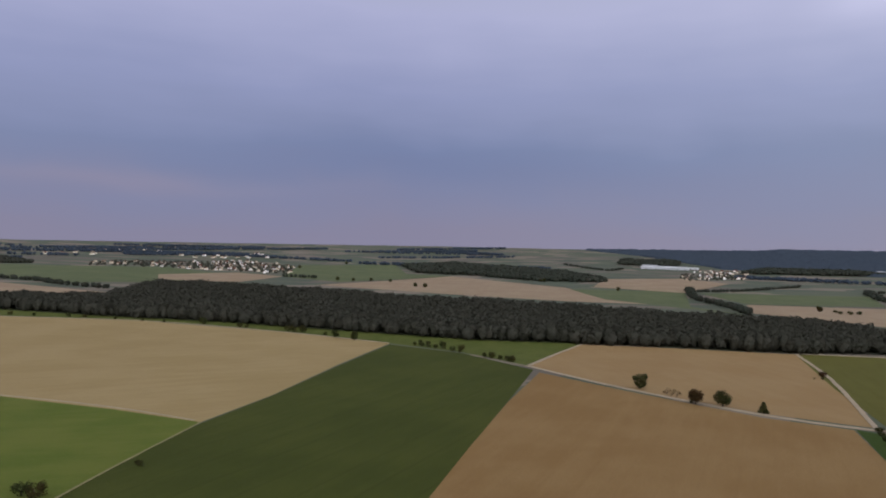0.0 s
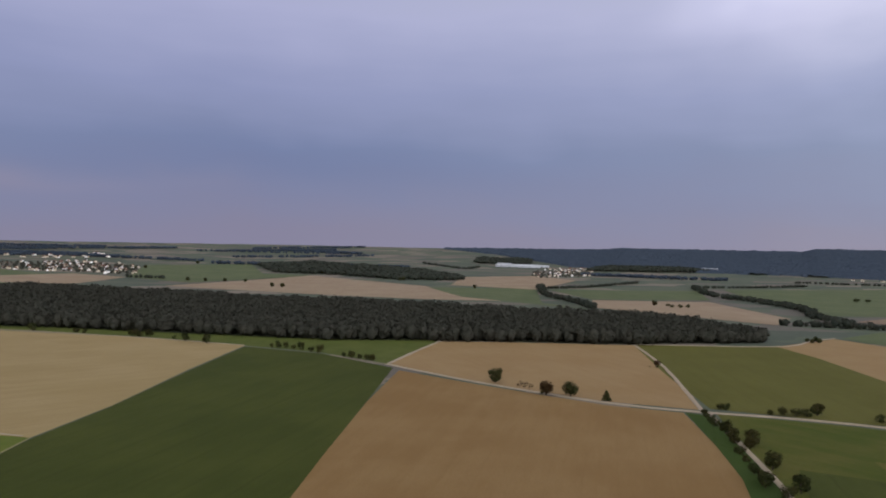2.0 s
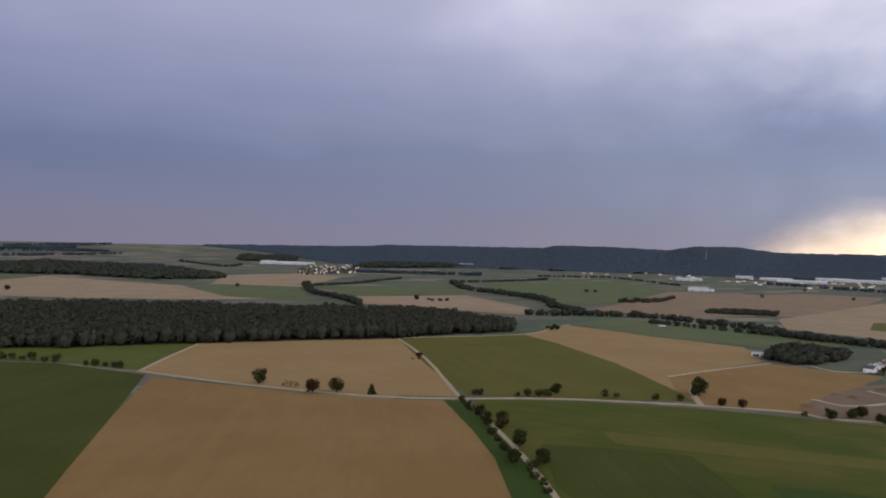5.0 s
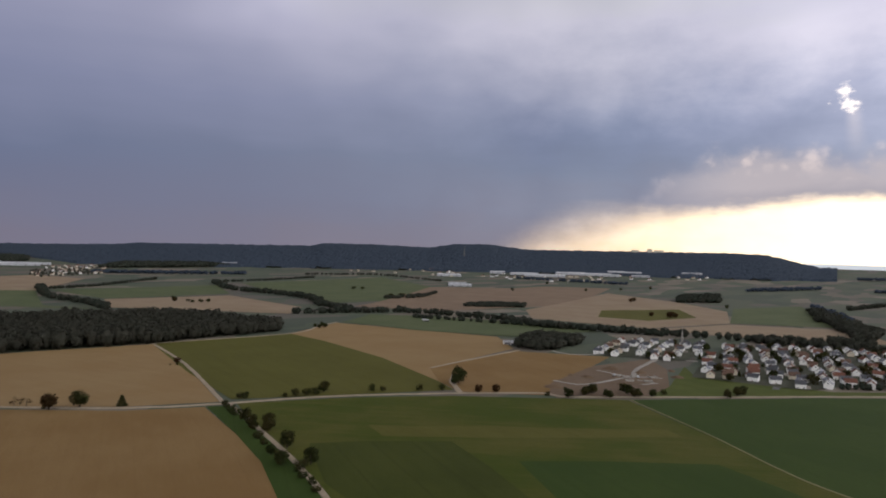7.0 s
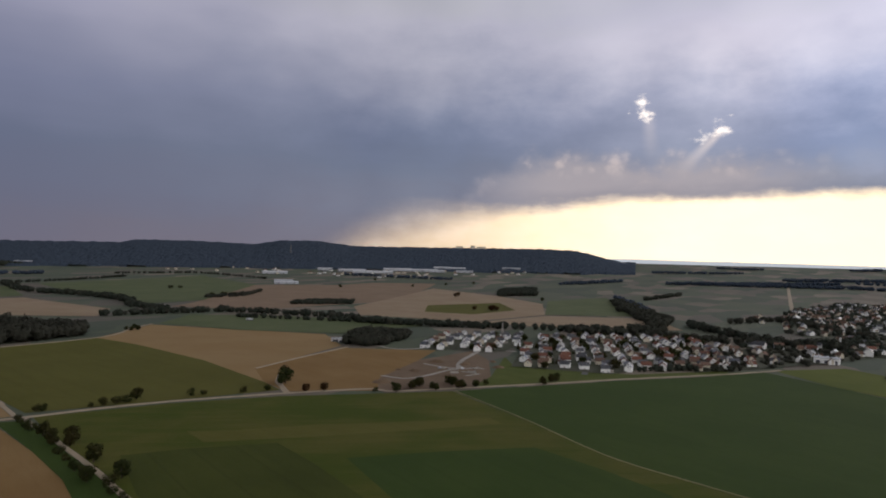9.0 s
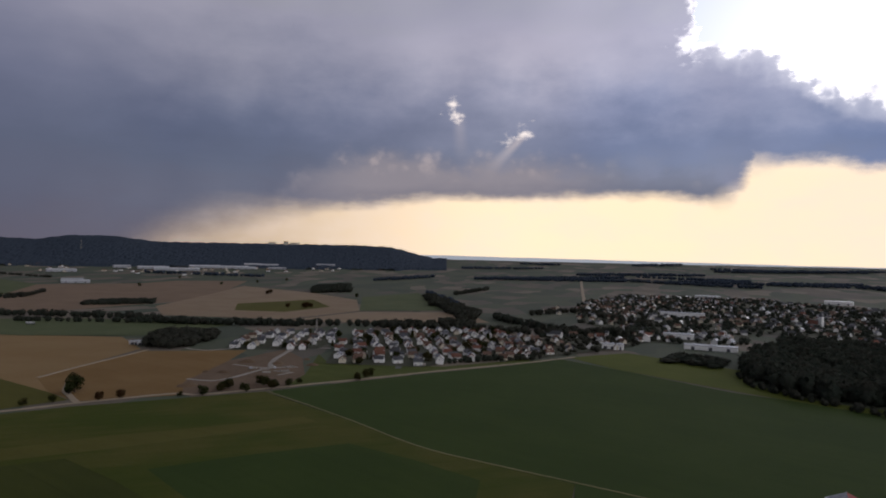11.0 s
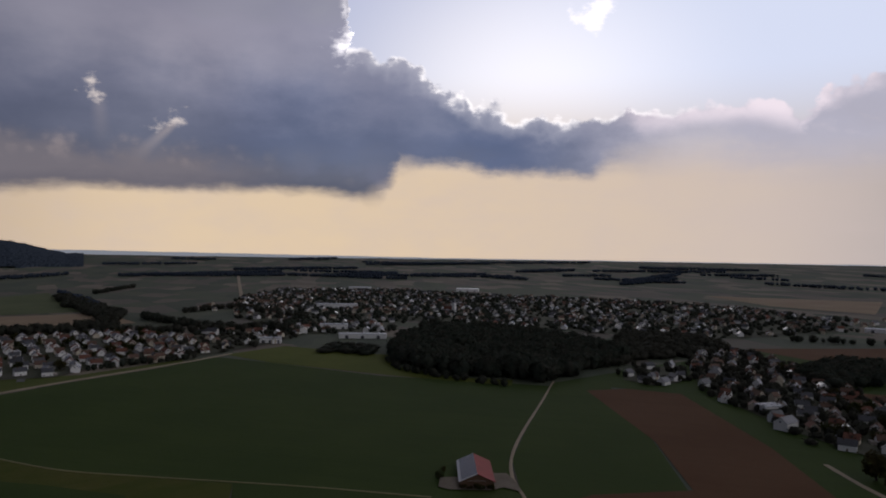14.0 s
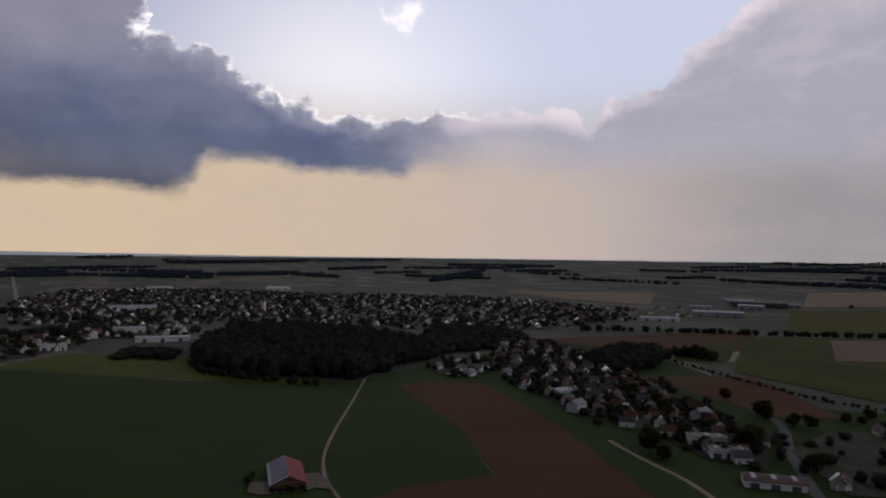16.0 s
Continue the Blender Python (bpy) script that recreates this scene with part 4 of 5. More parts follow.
for k, (poly, low, high, label) in enumerate((
        ([(53, 2539), (272, 2473), (438, 2277), (664, 2276)] + [(705, 2419), (643, 2759), (450, 2987), (219, 3181), (-7, 2941)], 12, 16, "dark wood on a far rise"),
        ([(-1555, 2453), (-1312, 2350), (-1236, 2410)] + [(-1452, 2599)], 9, 13, "small far wood"),
        ([(1938, 334), (1819, 264), (1508, 172), (1451, 136), (1310, 125), (1270, 144), (1385, 176), (1598, 249)], 9, 13, "dark copse in far fields"),
        ([(1327, 945), (1417, 845), (1489, 897), (1390, 982)], 6, 9, "low reddish copse between far fields"),
        ([(797, 481), (797, 442), (868, 427), (951, 472), (883, 525)], 8, 13, "dark clump of trees beside the new houses"),
        ([(1928, 663), (2028, 570), (2276, 650), (2194, 727)], 9, 13, "far copse beside a farm"),
        ([(659, -424), (699, -487), (701, -564), (752, -665), (901, -714), (926, -615)], 6, 12, "dark trees between grove and suburb"),
        ([(553, -581), (490, -559), (496, -632), (567, -712), (621, -699)], 9, 14, "dark trees behind the suburb"),
        ([(841, -138), (801, -185), (866, -215), (895, -162)], 5, 8, "low shrubs at the edge of town"),
        ([(1052, 3373), (1319, 3299), (1418, 3549), (1155, 3659)], 12, 15, "far dark wood"),
        ([(1430, 2899), (2016, 2818), (1979, 2980), (1634, 3119)], 12, 16, "far dark wood before the hills"))):
    small = spots_in(poly, 17 if k in (0, 9, 10) else 10, low, high, 20 + k)
    if small:
        wood("copse", small, FAR_CANOPY if k in (0, 1, 9, 10) else NEAR_CANOPY, "forest", label, "wood", 20 + k)
for k, (line, low, high, spread, gap, label) in enumerate((
        ([(836, 1995), (726, 1706), (709, 1516), (677, 1340), (700, 1413)], 8, 13, 9, 0, "winding line of stream-side trees"),
        ([(818, 1950), (967, 1993), (1301, 2232)], 6, 9, 4, 0.1, "far hedge round a bend"),
        ([(1391, 2024), (1242, 1731), (1225, 1544), (1193, 1340), (1064, 1138), (1008, 994)], 8, 14, 10, 0, "winding line of stream-side trees"),
        ([(1401, 2021), (1607, 2028), (1877, 2078)], 6, 9, 4, 0.2, "far hedge"),
        ([(891, 1033), (999, 985), (1091, 916), (1101, 786), (1100, 665), (1056, 612), (1066, 508), (1093, 418), (1125, 245)], 8, 13, 6, 0.06, "long tree-lined hedge across the fields"),
        ([(1117, 243), (1188, 123), (1108, 250), (1119, 87), (1082, -20), (1115, -145)], 8, 14, 8, 0.05, "long tree-lined hedge behind the houses"),
        ([(1009, 842), (1052, 634), (1069, 513), (1086, 391)], 6, 10, 5, 0.1, "hedge beyond the new houses"),
        ([(-369, 2160), (-263, 2131)], 8, 10, 5, 0.1, "far hedge"),
        ([(-985, 1766), (-885, 1729), (-775, 1636), (-643, 1558)], 7, 11, 6, 0.1, "far hedge beside tan fields"),
        ([(772, 3316), (865, 2969), (971, 3071)], 7, 10, 6, 0.1, "far hedge"),
        ([(1978, 2240), (2111, 2160), (2242, 2053), (2167, 1671)], 7, 9, 5, 0.35, "broken line of far trees"),
        ([(1369, 1226), (1524, 1236)], 7, 9, 5, 0.1, "far hedge"),
        ([(1362, 1228), (1462, 1199), (1644, 1285)], 7, 10, 5, 0.3, "far trees between pastures"),
        ([(2034, 260), (2171, 226), (2316, 188)], 8, 12, 7, 0.05, "line of trees beside a far farm"),
        ([(1345, 94), (1194, 16), (1113, -74), (1179, -162)], 8, 13, 9, 0.05, "dark tree belt before the town"),
        ([(1449, 20), (1540, -65), (1371, -145), (1282, -186)], 8, 12, 9, 0.15, "trees between far houses"),
        ([(767, 105), (799, 58), (820, 14)], 5, 8, 3, 0.4, "roadside bushes at the edge of town"),
        ([(809, -832), (691, -965), (588, -1060), (483, -1192)], 6, 10, 5, 0.1, "hedge round the works"),
        ([(516, -678), (384, -624), (294, -601), (229, -613)], 2, 4, 2, 0.1, "low hedge along a field road"),
        ([(534, -684), (540, -725), (496, -730)], 8, 12, 6, 0, "dark trees in far fields"),
        ([(759, -204), (700, -200), (643, -228), (590, -265)], 4, 8, 4, 0.1, "shrubs along the grove"))):
    wood("hedgerow", spots_along(line, 6 if high > 9 else 5, low, high, spread, 60 + k, gap), NEAR_CANOPY, "forest", label, "hedge", 60 + k)


def far_woods():
    """Long thin woods on the far rises."""
    r = random.Random(9)
    strips = [((2950, -494), (3123, -862), 70), ((2850, -1189), (2621, -1288), 45), ((3165, -1485), (3230, -1858), 80), ((2387, -1599), (2815, -2189), 60), ((2284, -1511), (2526, -1946), 40),
              ((2049, 342), (1560, 190), 28), ((2637, 654), (2977, 475), 40), ((3400, -150), (3550, -620), 60), ((3900, -900), (3950, -1700), 90), ((3300, -2300), (2900, -2750), 70)]
    for k in range(90):
        a, d = radians(r.uniform(-36, 165)), r.uniform(2900, 4550)
        x, y, u = d * math.sin(a), d * math.cos(a), r.uniform(110, 420)
        if 0.1 < a < 1.5 and d > 3000:
            continue
        turn = a + r.uniform(-0.5, 0.5)
        strips.append(((x - u * math.cos(turn), y + u * math.sin(turn)), (x + u * math.cos(turn), y - u * math.sin(turn)), r.uniform(18, 75)))
    spots = []
    for (ax, ay), (bx, by), deep in strips:
        u = math.hypot(bx - ax, by - ay)
        for _ in range(int(u * deep / 190)):
            f, g = r.random(), r.uniform(-1, 1) * (0.6 + 0.5 * noise.noise((ax / 50, r.random() * 0.2, 2)))
            w = g * deep * math.sqrt(max(0.05, 4 * f * (1 - f)))
            x, y = ax + (bx - ax) * f - (by - ay) / u * w, ay + (by - ay) * f + (bx - ax) / u * w
            if 1200 < math.hypot(x, y) < 4650:
                spots.append((x, y, r.uniform(11, 16), r.uniform(16, 25)))
    wood("distant_woods", spots, FAR_CANOPY[:2], "hazy_forest", "woods strewn over far fields, coloured bluish as through haze", "woods", 3)


far_woods()


def ridge_canopy():
    """The unbroken treetops of the far ridge, as one rough bumpy cover."""
    r = np.random.default_rng(8)
    azs = np.arange(14, 82.01, 0.13)
    rads = np.arange(3430, 4660, 22.0)
    verts, faces = [], []
    for a in azs:
        edge = 3430 + 260 * max(0.0, 0.35 - skyline(a)) + 60 * noise.noise((a / 2.0, 0, 5)) + 105 * max(0.0, 25 - a)
        for d in rads:
            dd = max(d, edge)
            x, y = dd * math.sin(radians(a)), dd * math.cos(radians(a))
            up = 7 + 5 * noise.noise((x / 40, y / 40, 0)) + r.uniform(-2.2, 2.2) if d > edge + 10 else -4.0
            verts.append((x, y, lie(x, y, 0) + up))
    k = len(rads)
    for i in range(len(azs) - 1):
        for j in range(k - 1):
            a = i * k + j
            faces.append((a, a + 1, a + k + 1, a + k))
    ob = new("wooded_ridge", mesh("wooded_ridge", verts, faces, "hazy_forest"))
    tagged(ob, "wooded hill ridge with blue haze put into its colour", "woods", kind="stuff")


ridge_canopy()


# ---- houses
def gable_wall(L, W, h, rise):
    v = [(-L / 2, -W / 2, 0), (L / 2, -W / 2, 0), (L / 2, W / 2, 0), (-L / 2, W / 2, 0),
         (-L / 2, -W / 2, h), (L / 2, -W / 2, h), (L / 2, W / 2, h), (-L / 2, W / 2, h), (-L / 2, 0, h + rise), (L / 2, 0, h + rise)]
    f = [(0, 1, 5, 4), (2, 3, 7, 6), (1, 2, 6, 9, 5), (3, 0, 4, 8, 7), (4, 5, 9, 8), (6, 7, 8, 9), (3, 2, 1, 0)]
    return v, f


def slope(L, W, h, rise, side, over=0.5, thick=0.22):
    """One roof slope as a slab with eaves."""
    g = rise / (W / 2)
    y1, z1 = W / 2 + over, h - g * over + 0.05
    a = [(-L / 2 - over, 0, h + rise + 0.05), (L / 2 + over, 0, h + rise + 0.05), (L / 2 + over, y1 * side, z1), (-L / 2 - over, y1 * side, z1)]
    v = a + [(x, y, z + thick) for x, y, z in a]
    f = [(0, 1, 2, 3), (7, 6, 5, 4), (0, 4, 5, 1), (1, 5, 6, 2), (2, 6, 7, 3), (3, 7, 4, 0)]
    return v, (f if side < 0 else [q[::-1] for q in f])


WINDOW = joined(box(-0.65, 0.65, -0.03, 0.05, 0, 0.09), box(-0.65, 0.65, -0.03, 0.05, 1.31, 1.4), box(-0.65, -0.56, -0.03, 0.05, 0.09, 1.31), box(0.56, 0.65, -0.03, 0.05, 0.09, 1.31), box(-0.04, 0.04, -0.03, 0.05, 0.09, 1.31))
WINDOW_ME = mesh("window_frame", *WINDOW, "frame")
PANE_ME = mesh("pane", *box(-0.56, 0.56, -0.01, 0.01, 0.09, 1.31), "glass")
DOOR_ME = mesh("door", *box(-0.5, 0.5, -0.04, 0.06, 0.02, 2.1), "wood")
SOLAR_ME = mesh("solar_panel", *box(-2.6, 2.6, -1.5, 1.5, 0.0, 0.08), "solar")


def make_house(L, W, h, rise, roof, wall, label, windows=True, panel=False, garage=False):
    root = new("house")
    part("wall", mesh("wall", *gable_wall(L, W, h, rise), wall), root)
    for side in (-1, 1):
        part("roof", mesh("roof", *slope(L, W, h, rise, side), roof), root)
    part("chimney", mesh("chimney", *joined(box(L * 0.18, L * 0.18 + 0.7, 0.4, 1.1, h + rise * 0.5, h + rise + 0.9), box(L * 0.18 - 0.06, L * 0.18 + 0.76, 0.34, 1.16, h + rise + 0.9, h + rise + 1.0)), "tile_brown"), root)
    if windows:
        spots = []
        for x in (-L * 0.28, L * 0.28):
            spots += [(x, -W / 2 - 0.03, 0.9, 0)]
        for s, rz in ((-1, -90), (1, 90)):
            spots += [(s * (L / 2 + 0.03), 0.0, h - 0.3, rz)]
        for x, y, z, rz in spots:
            w = part("window", WINDOW_ME, root, "", pose(x, y, z, 0, 0, rz))
            part("pane", PANE_ME, w)
        part("door", DOOR_ME, root, "", pose(0.0, W / 2 + 0.04, 0, 0, 0, 180))
    if panel:
        part("solar_panel", SOLAR_ME, root, "dark glass solar panels", pose(-L * 0.1, -W * 0.25, h + rise * 0.5 + 0.33, math.degrees(math.atan2(rise, W / 2)), 0, 0))
    if garage:
        part("garage", mesh("garage", *joined(box(L / 2 + 0.1, L / 2 + 3.6, -3.2, 3, 0, 2.6), box(L / 2, L / 2 + 3.8, -3.4, 3.2, 2.6, 2.85)), "concrete"), root)
    return tagged(root, label, "house", "village houses")


HOUSES = {
    "new": [make_house(10.2, 8.2, 5.0, 3.1, "tile_dark", "render_white", "white rendered house with a dark grey tiled roof"),
            make_house(9.2, 7.8, 5.0, 3.0, "tile_dark", "render_white", "tall white house with dark roof and garage", True, False, True),
            make_house(10.5, 8.4, 4.7, 3.2, "tile_red", "render_white", "white rendered house with a red tiled roof"),
            make_house(9.8, 7.8, 4.8, 3.0, "tile_brown", "render_cream", "cream house with a weathered brown roof"),
            make_house(10.8, 8.2, 4.9, 2.9, "tile_dark", "render_white", "white house with solar panels on a dark roof", True, True)],
    "old": [make_house(9.6, 7.6, 4.2, 3.1, "tile_brown", "render_white", "older white house with a brown tiled roof"),
            make_house(9.0, 7.2, 4.0, 3.0, "tile_red", "render_cream", "older cream house with a faded red roof"),
            make_house(10.4, 7.8, 4.4, 3.0, "tile_dark", "render_white", "white house with a dark tiled roof among gardens"),
            make_house(8.6, 7.2, 4.1, 2.9, "tile_brown", "render_white", "garden house with brown roof and garage", True, False, True)],
    "far": [make_house(13, 10, 5, 4.6, "tile_red", "render_white", "small far town house with a red roof", False),
            make_house(12, 10, 5, 4.2, "tile_brown", "render_white", "small far town house with a brown roof", False),
            make_house(15, 11, 6, 4.6, "tile_dark", "render_white", "far town house with a dark roof", False)],
}


def settle(kind, x, y, turn, size=1.0):
    proto = RNG.choice(HOUSES[kind])
    m = pose(x, y, lie(x, y, 0.05), 0, 0, turn)
    if proto.name not in USED:
        USED.add(proto.name)
        proto.matrix_basis = m
        return proto
    return copy_thing(proto, m)


def lots(poly, turn, dx, dy, skip=0.1, jitter=2.0):
    """House plots on a turned grid inside an outline."""
    c, s = math.cos(radians(turn)), math.sin(radians(turn))
    back = [(x * c + y * s, -x * s + y * c) for x, y in poly]
    out = []
    u = min(p[0] for p in back) + dx / 2
    while u < max(p[0] for p in back):
        v = min(p[1] for p in back) + dy / 2
        while v < max(p[1] for p in back):
            if inside(u, v, back) and RNG.random() > skip:
                a, b = u + RNG.uniform(-jitter, jitter), v + RNG.uniform(-jitter, jitter)
                out.append((a * c - b * s, a * s + b * c))
            v += dy
        u += dx
    return out


SETTLED, OVERFLOW = 0, []


def village(kind, poly, turn, dx, dy, skip=0.1, trees=0.0, ground="grass", jitter=4.0):
    global SETTLED
    sheet("gardens", poly, ground, "gardens and yards between houses", "ground")
    for x, y in lots(poly, turn, dx, dy, skip, jitter):
        SETTLED += 1
        if SETTLED > 285:
            OVERFLOW.append((x, y))
            continue
        settle(kind, x, y, turn + RNG.choice((0, 0, 90, 180, 270)) + RNG.uniform(-16, 16))
        if RNG.random() < trees:
            a = RNG.uniform(0, 6.28)
            plant(RNG.choice(("round", "bush", "round", "cone")), x + 10.5 * math.cos(a), y + 10.5 * math.sin(a), RNG.uniform(4, 10), 1.1)


NEW_ESTATE = [(807, 374), (935, 423), (976, 409), (1022, 307), (958, 284), (839, 276), (825, 322)]
OLD_ESTATE = [(727, 232), (853, 259), (1014, 276), (1074, 209), (1116, 86), (999, 14), (835, 11), (791, 76), (791, 97), (732, 126), (730, 163)]
TOWN_EDGE = [(789, 48), (1002, 62), (1045, -20), (1091, -142), (1043, -152), (946, -93), (859, -17)]
SUBURB = [(593, -476), (719, -578), (732, -673), (563, -608), (395, -517), (305, -456), (256, -437), (222, -378), (252, -367), (311, -387), (374, -393), (485, -421)]
HAMLET = [(588, -394), (649, -438), (646, -502), (560, -439), (552, -402)]
FAR_SIDE = [(236, -427), (248, -500), (217, -536), (164, -568), (115, -437), (176, -371)]
village("new", NEW_ESTATE, 12, 20, 22, 0.05, 0.08, "yards")
village("new", OLD_ESTATE, 16, 19.5, 21.5, 0.07, 0.45, "yards")
village("old", SUBURB, 47, 19, 20.5, 0.12, 0.45, "yards")
village("old", HAMLET, 40, 20, 22, 0.05, 0.6, "yards")
village("old", FAR_SIDE, 30, 32, 34, 0.2, 0.7, "yards")

village("old", TOWN_EDGE, 10, 29, 31, 0.12, 0.8, "yards")

# the town beyond: nearer houses one by one, the rest as one mass of roofs
TOWN = [(1053, 18), (1184, -99), (1381, -67), (1839, -101), (2221, -247), (2158, -612), (1910, -780), (1698, -1039), (1448, -1234), (1085, -1237), (886, -1011), (832, -616), (902, -635), (1038, -547), (1225, -348), (1030, -259), (1046, -164)]
sheet("town_ground", TOWN, "yards", "dark gardens and streets between town houses", "ground")
spots = lots(TOWN, 20, 27, 30, 0.35, 9)
spots.sort(key=lambda p: math.hypot(*p))
NEAR_TOWN = 6
for x, y in spots[:NEAR_TOWN]:
    settle("far", x, y, RNG.uniform(0, 360))


def roof_mass(name, places, seed, label, size=1.0, mixture="aaabbbbc"):
    r = random.Random(seed)
    root = new(name)
    for kind, wall, roof in (("a", "render_cream", "tile_brown"), ("b", "render_white", "tile_dark"), ("c", "render_white", "tile_red")):
        walls, roofs = [], []
        for x, y in places:
            if r.choice(mixture) != kind:
                continue
            L, W, h, rise = r.uniform(8.5, 13) * size, r.uniform(7, 10) * size, r.uniform(3.6, 5.4), r.uniform(2.6, 4.0)
            m = pose(x, y, lie(x, y, 0), 0, 0, r.uniform(0, 360))
            for bag, (v, f) in ((walls, gable_wall(L, W, h, rise)), (roofs, slope(L, W, h, rise, 1)), (roofs, slope(L, W, h, rise, -1))):
                bag.append(([tuple(m @ Vector(p)) for p in v], f))
        if walls:
            tagged(part("far_walls", mesh("far_walls", *joined(*walls), wall), root), kind="stuff")
            tagged(part("far_roofs", mesh("far_roofs", *joined(*roofs), roof), root), kind="stuff")
    return tagged(root, label, "houses", kind="stuff")


roof_mass("edge_houses", OVERFLOW, 21, "houses with brown and red roofs at the edge of town", 0.85)
roof_mass("town_houses", spots[NEAR_TOWN:], 3, "crowded far town of white walls and red roofs")
roof_mass("village_houses", lots([(-1112, 2504), (-1121, 2662), (-878, 2676), (-695, 2964), (-424, 2800), (-371, 2277), (-496, 2274), (-797, 2428)], 15, 34, 36, 0.4, 16), 4, "far village of white houses with red roofs", 0.9, "aaaaabcc")
roof_mass("village_houses", lots([(-1025, 3196), (-699, 3573), (-612, 3199), (-913, 2992)], 15, 46, 50, 0.4, 22), 5, "far village on a rise", 1.3, "aaaaabcc")
roof_mass("village_houses", lots([(1002, 2451), (1136, 2838), (1392, 3090), (1520, 2979), (1290, 2570)], 15, 34, 38, 0.3, 9), 6, "far village among trees", 0.9, "aaaaabcc")
roof_mass("village_houses", lots([(2312, 2384), (2739, 2181), (3009, 1567), (3394, 1024), (3179, 958), (2587, 1347), (2413, 1797)], 5, 70, 60, 0.45, 20), 7, "scattered far houses below the ridge", 1.3, "aaaaabcc")
roof_mass("village_houses", lots([(1545, 9), (1755, -102), (1701, -207), (1279, -176), (1303, -76)], 25, 30, 34, 0.4, 8), 8, "far houses along the road into town", 0.9, "aaaaabcc")
roof_mass("village_houses", lots([(1017, -1147), (1060, -1412), (889, -1259), (825, -1067)], 25, 30, 34, 0.3, 8), 12, "far houses beside the works", 0.9, "aaaaabcc")
roof_mass("village_houses", lots([(-1527, 2849), (-1412, 3477), (-1146, 3486), (-1228, 3025)], 25, 60, 60, 0.4, 8), 14, "far village near the horizon", 1.5, "aaaaabcc")
garden = [(x + RNG.uniform(-24, 24), y + RNG.uniform(-24, 24), RNG.uniform(5, 11), RNG.uniform(9, 16)) for x, y in spots for _ in range(4)]
wood("town_trees", garden, FAR_CANOPY, "forest", "dark garden trees between town roofs", "trees", 5)
garden = [(x + RNG.uniform(-14, 14), y + RNG.uniform(-14, 14), RNG.uniform(4, 10), RNG.uniform(6, 12)) for x, y in lots(SUBURB, 47, 9.0, 9.5, 0.12, 6) + lots(TOWN_EDGE, 10, 13, 14, 0.2, 5) + lots(HAMLET, 40, 12, 13, 0.3, 4) + lots(FAR_SIDE, 30, 13, 14, 0.3, 5)]
wood("garden_trees", garden, NEAR_CANOPY, "forest", "dark garden trees and shrubs between houses", "trees", 6)
garden = [(x, y, RNG.uniform(6, 11), RNG.uniform(9, 15)) for x, y in lots([(-1061, 2391), (-1089, 2684), (-661, 2820), (-413, 2729), (-371, 2277), (-797, 2428)], 15, 22, 22, 0.3, 8) + lots([(990, 2421), (1136, 2838), (1520, 2979), (1315, 2576)], 15, 26, 24, 0.4, 8)]
wood("village_trees", garden, FAR_CANOPY, "forest", "dark trees in far villages", "trees", 7)


# ---- halls and works
def make_hall(x, y, L, W, h, turn, wall, roof, label, doors=3):
    root = new("hall")
    L, W = L * 1.15, W * 1.15
    root.matrix_basis = pose(x, y, lie(x, y, 0.05), 0, 0, turn)
    part("wall", mesh("wall", *box(-L / 2, L / 2, -W / 2, W / 2, 0, h), wall), root)
    part("roof", mesh("roof", *joined(slope(L, W, h, W * 0.05, 1, 0.6, 0.4), slope(L, W, h, W * 0.05, -1, 0.6, 0.4)), roof), root)
    for k in range(doors):
        part("gate", mesh("gate", *box(-2.2, 2.2, -0.08, 0.1, 0, min(4.2, h - 1)), "sheet_dark"), root, "", pose(-L / 2 + (k + 0.5) * L / doors, -W / 2 - 0.05, 0))
    for k in range(doors):
        part("skylight", mesh("skylight", *box(-1.2, 1.2, -W * 0.3, W * 0.3, h + W * 0.035, h + W * 0.06 + 0.5), "sheet_grey"), root, "", pose(-L / 2 + (k + 0.5) * L / doors, 0, 0))
    return tagged(root, label, "hall", "industrial halls")


def halls(pts, sizes, turn, wall, roof, label):
    for (x, y), (L, W, h) in zip(pts, sizes):
        make_hall(x, y, L, W, h, turn - math.degrees(math.atan2(x, y)), wall, roof, label)


halls([(2472, 1858), (2829, 1836), (2862, 1708), (2823, 1575), (3035, 1553), (3083, 1445), (3250, 1416), (3259, 1344), (2005, 1458), (1148, 3142), (1233, 3101), (1309, 3130)],
      [(90, 40, 9), (60, 40, 10), (110, 50, 9), (160, 50, 9), (120, 60, 10), (130, 50, 9), (70, 40, 9), (90, 40, 9), (70, 35, 7), (110, 40, 9), (90, 40, 9), (60, 30, 8)],
      4, "sheet_grey", "sheet_white", "long white industrial hall below the ridge")
halls([(2073, 2896), (3150, 1250), (2062, 1510), (3084, 1376), (3398, 1092), (1211, 3161), (1165, 3255)],
      [(60, 30, 8), (70, 30, 8), (55, 30, 8), (80, 40, 9), (80, 40, 9), (150, 50, 9), (60, 40, 9)],
      -3, "sheet_grey", "sheet_grey", "far pale industrial hall")
halls([(980, -222), (1103, -203), (1499, -282), (951, -91), (2174, -481), (2064, -803), (860, -1093)],
      [(58, 16, 6), (38, 16, 8), (75, 15, 11), (24, 12, 7), (60, 25, 9), (60, 25, 9), (60, 20, 6)],
      -4, "render_white", "sheet_grey", "pale flat-roofed hall at the edge of town")
halls([(871, -1291), (1064, -1673), (1000, -1416), (924, -1667), (944, -1530)], [(85, 30, 9), (60, 30, 9), (40, 20, 8), (40, 25, 8), (50, 30, 9)], -2, "sheet_grey", "sheet_grey", "grey works hall beyond town")
halls([(974, -1615)], [(110, 40, 11)], -3, "sheet_dark", "sheet_dark", "dark works hall beyond town")
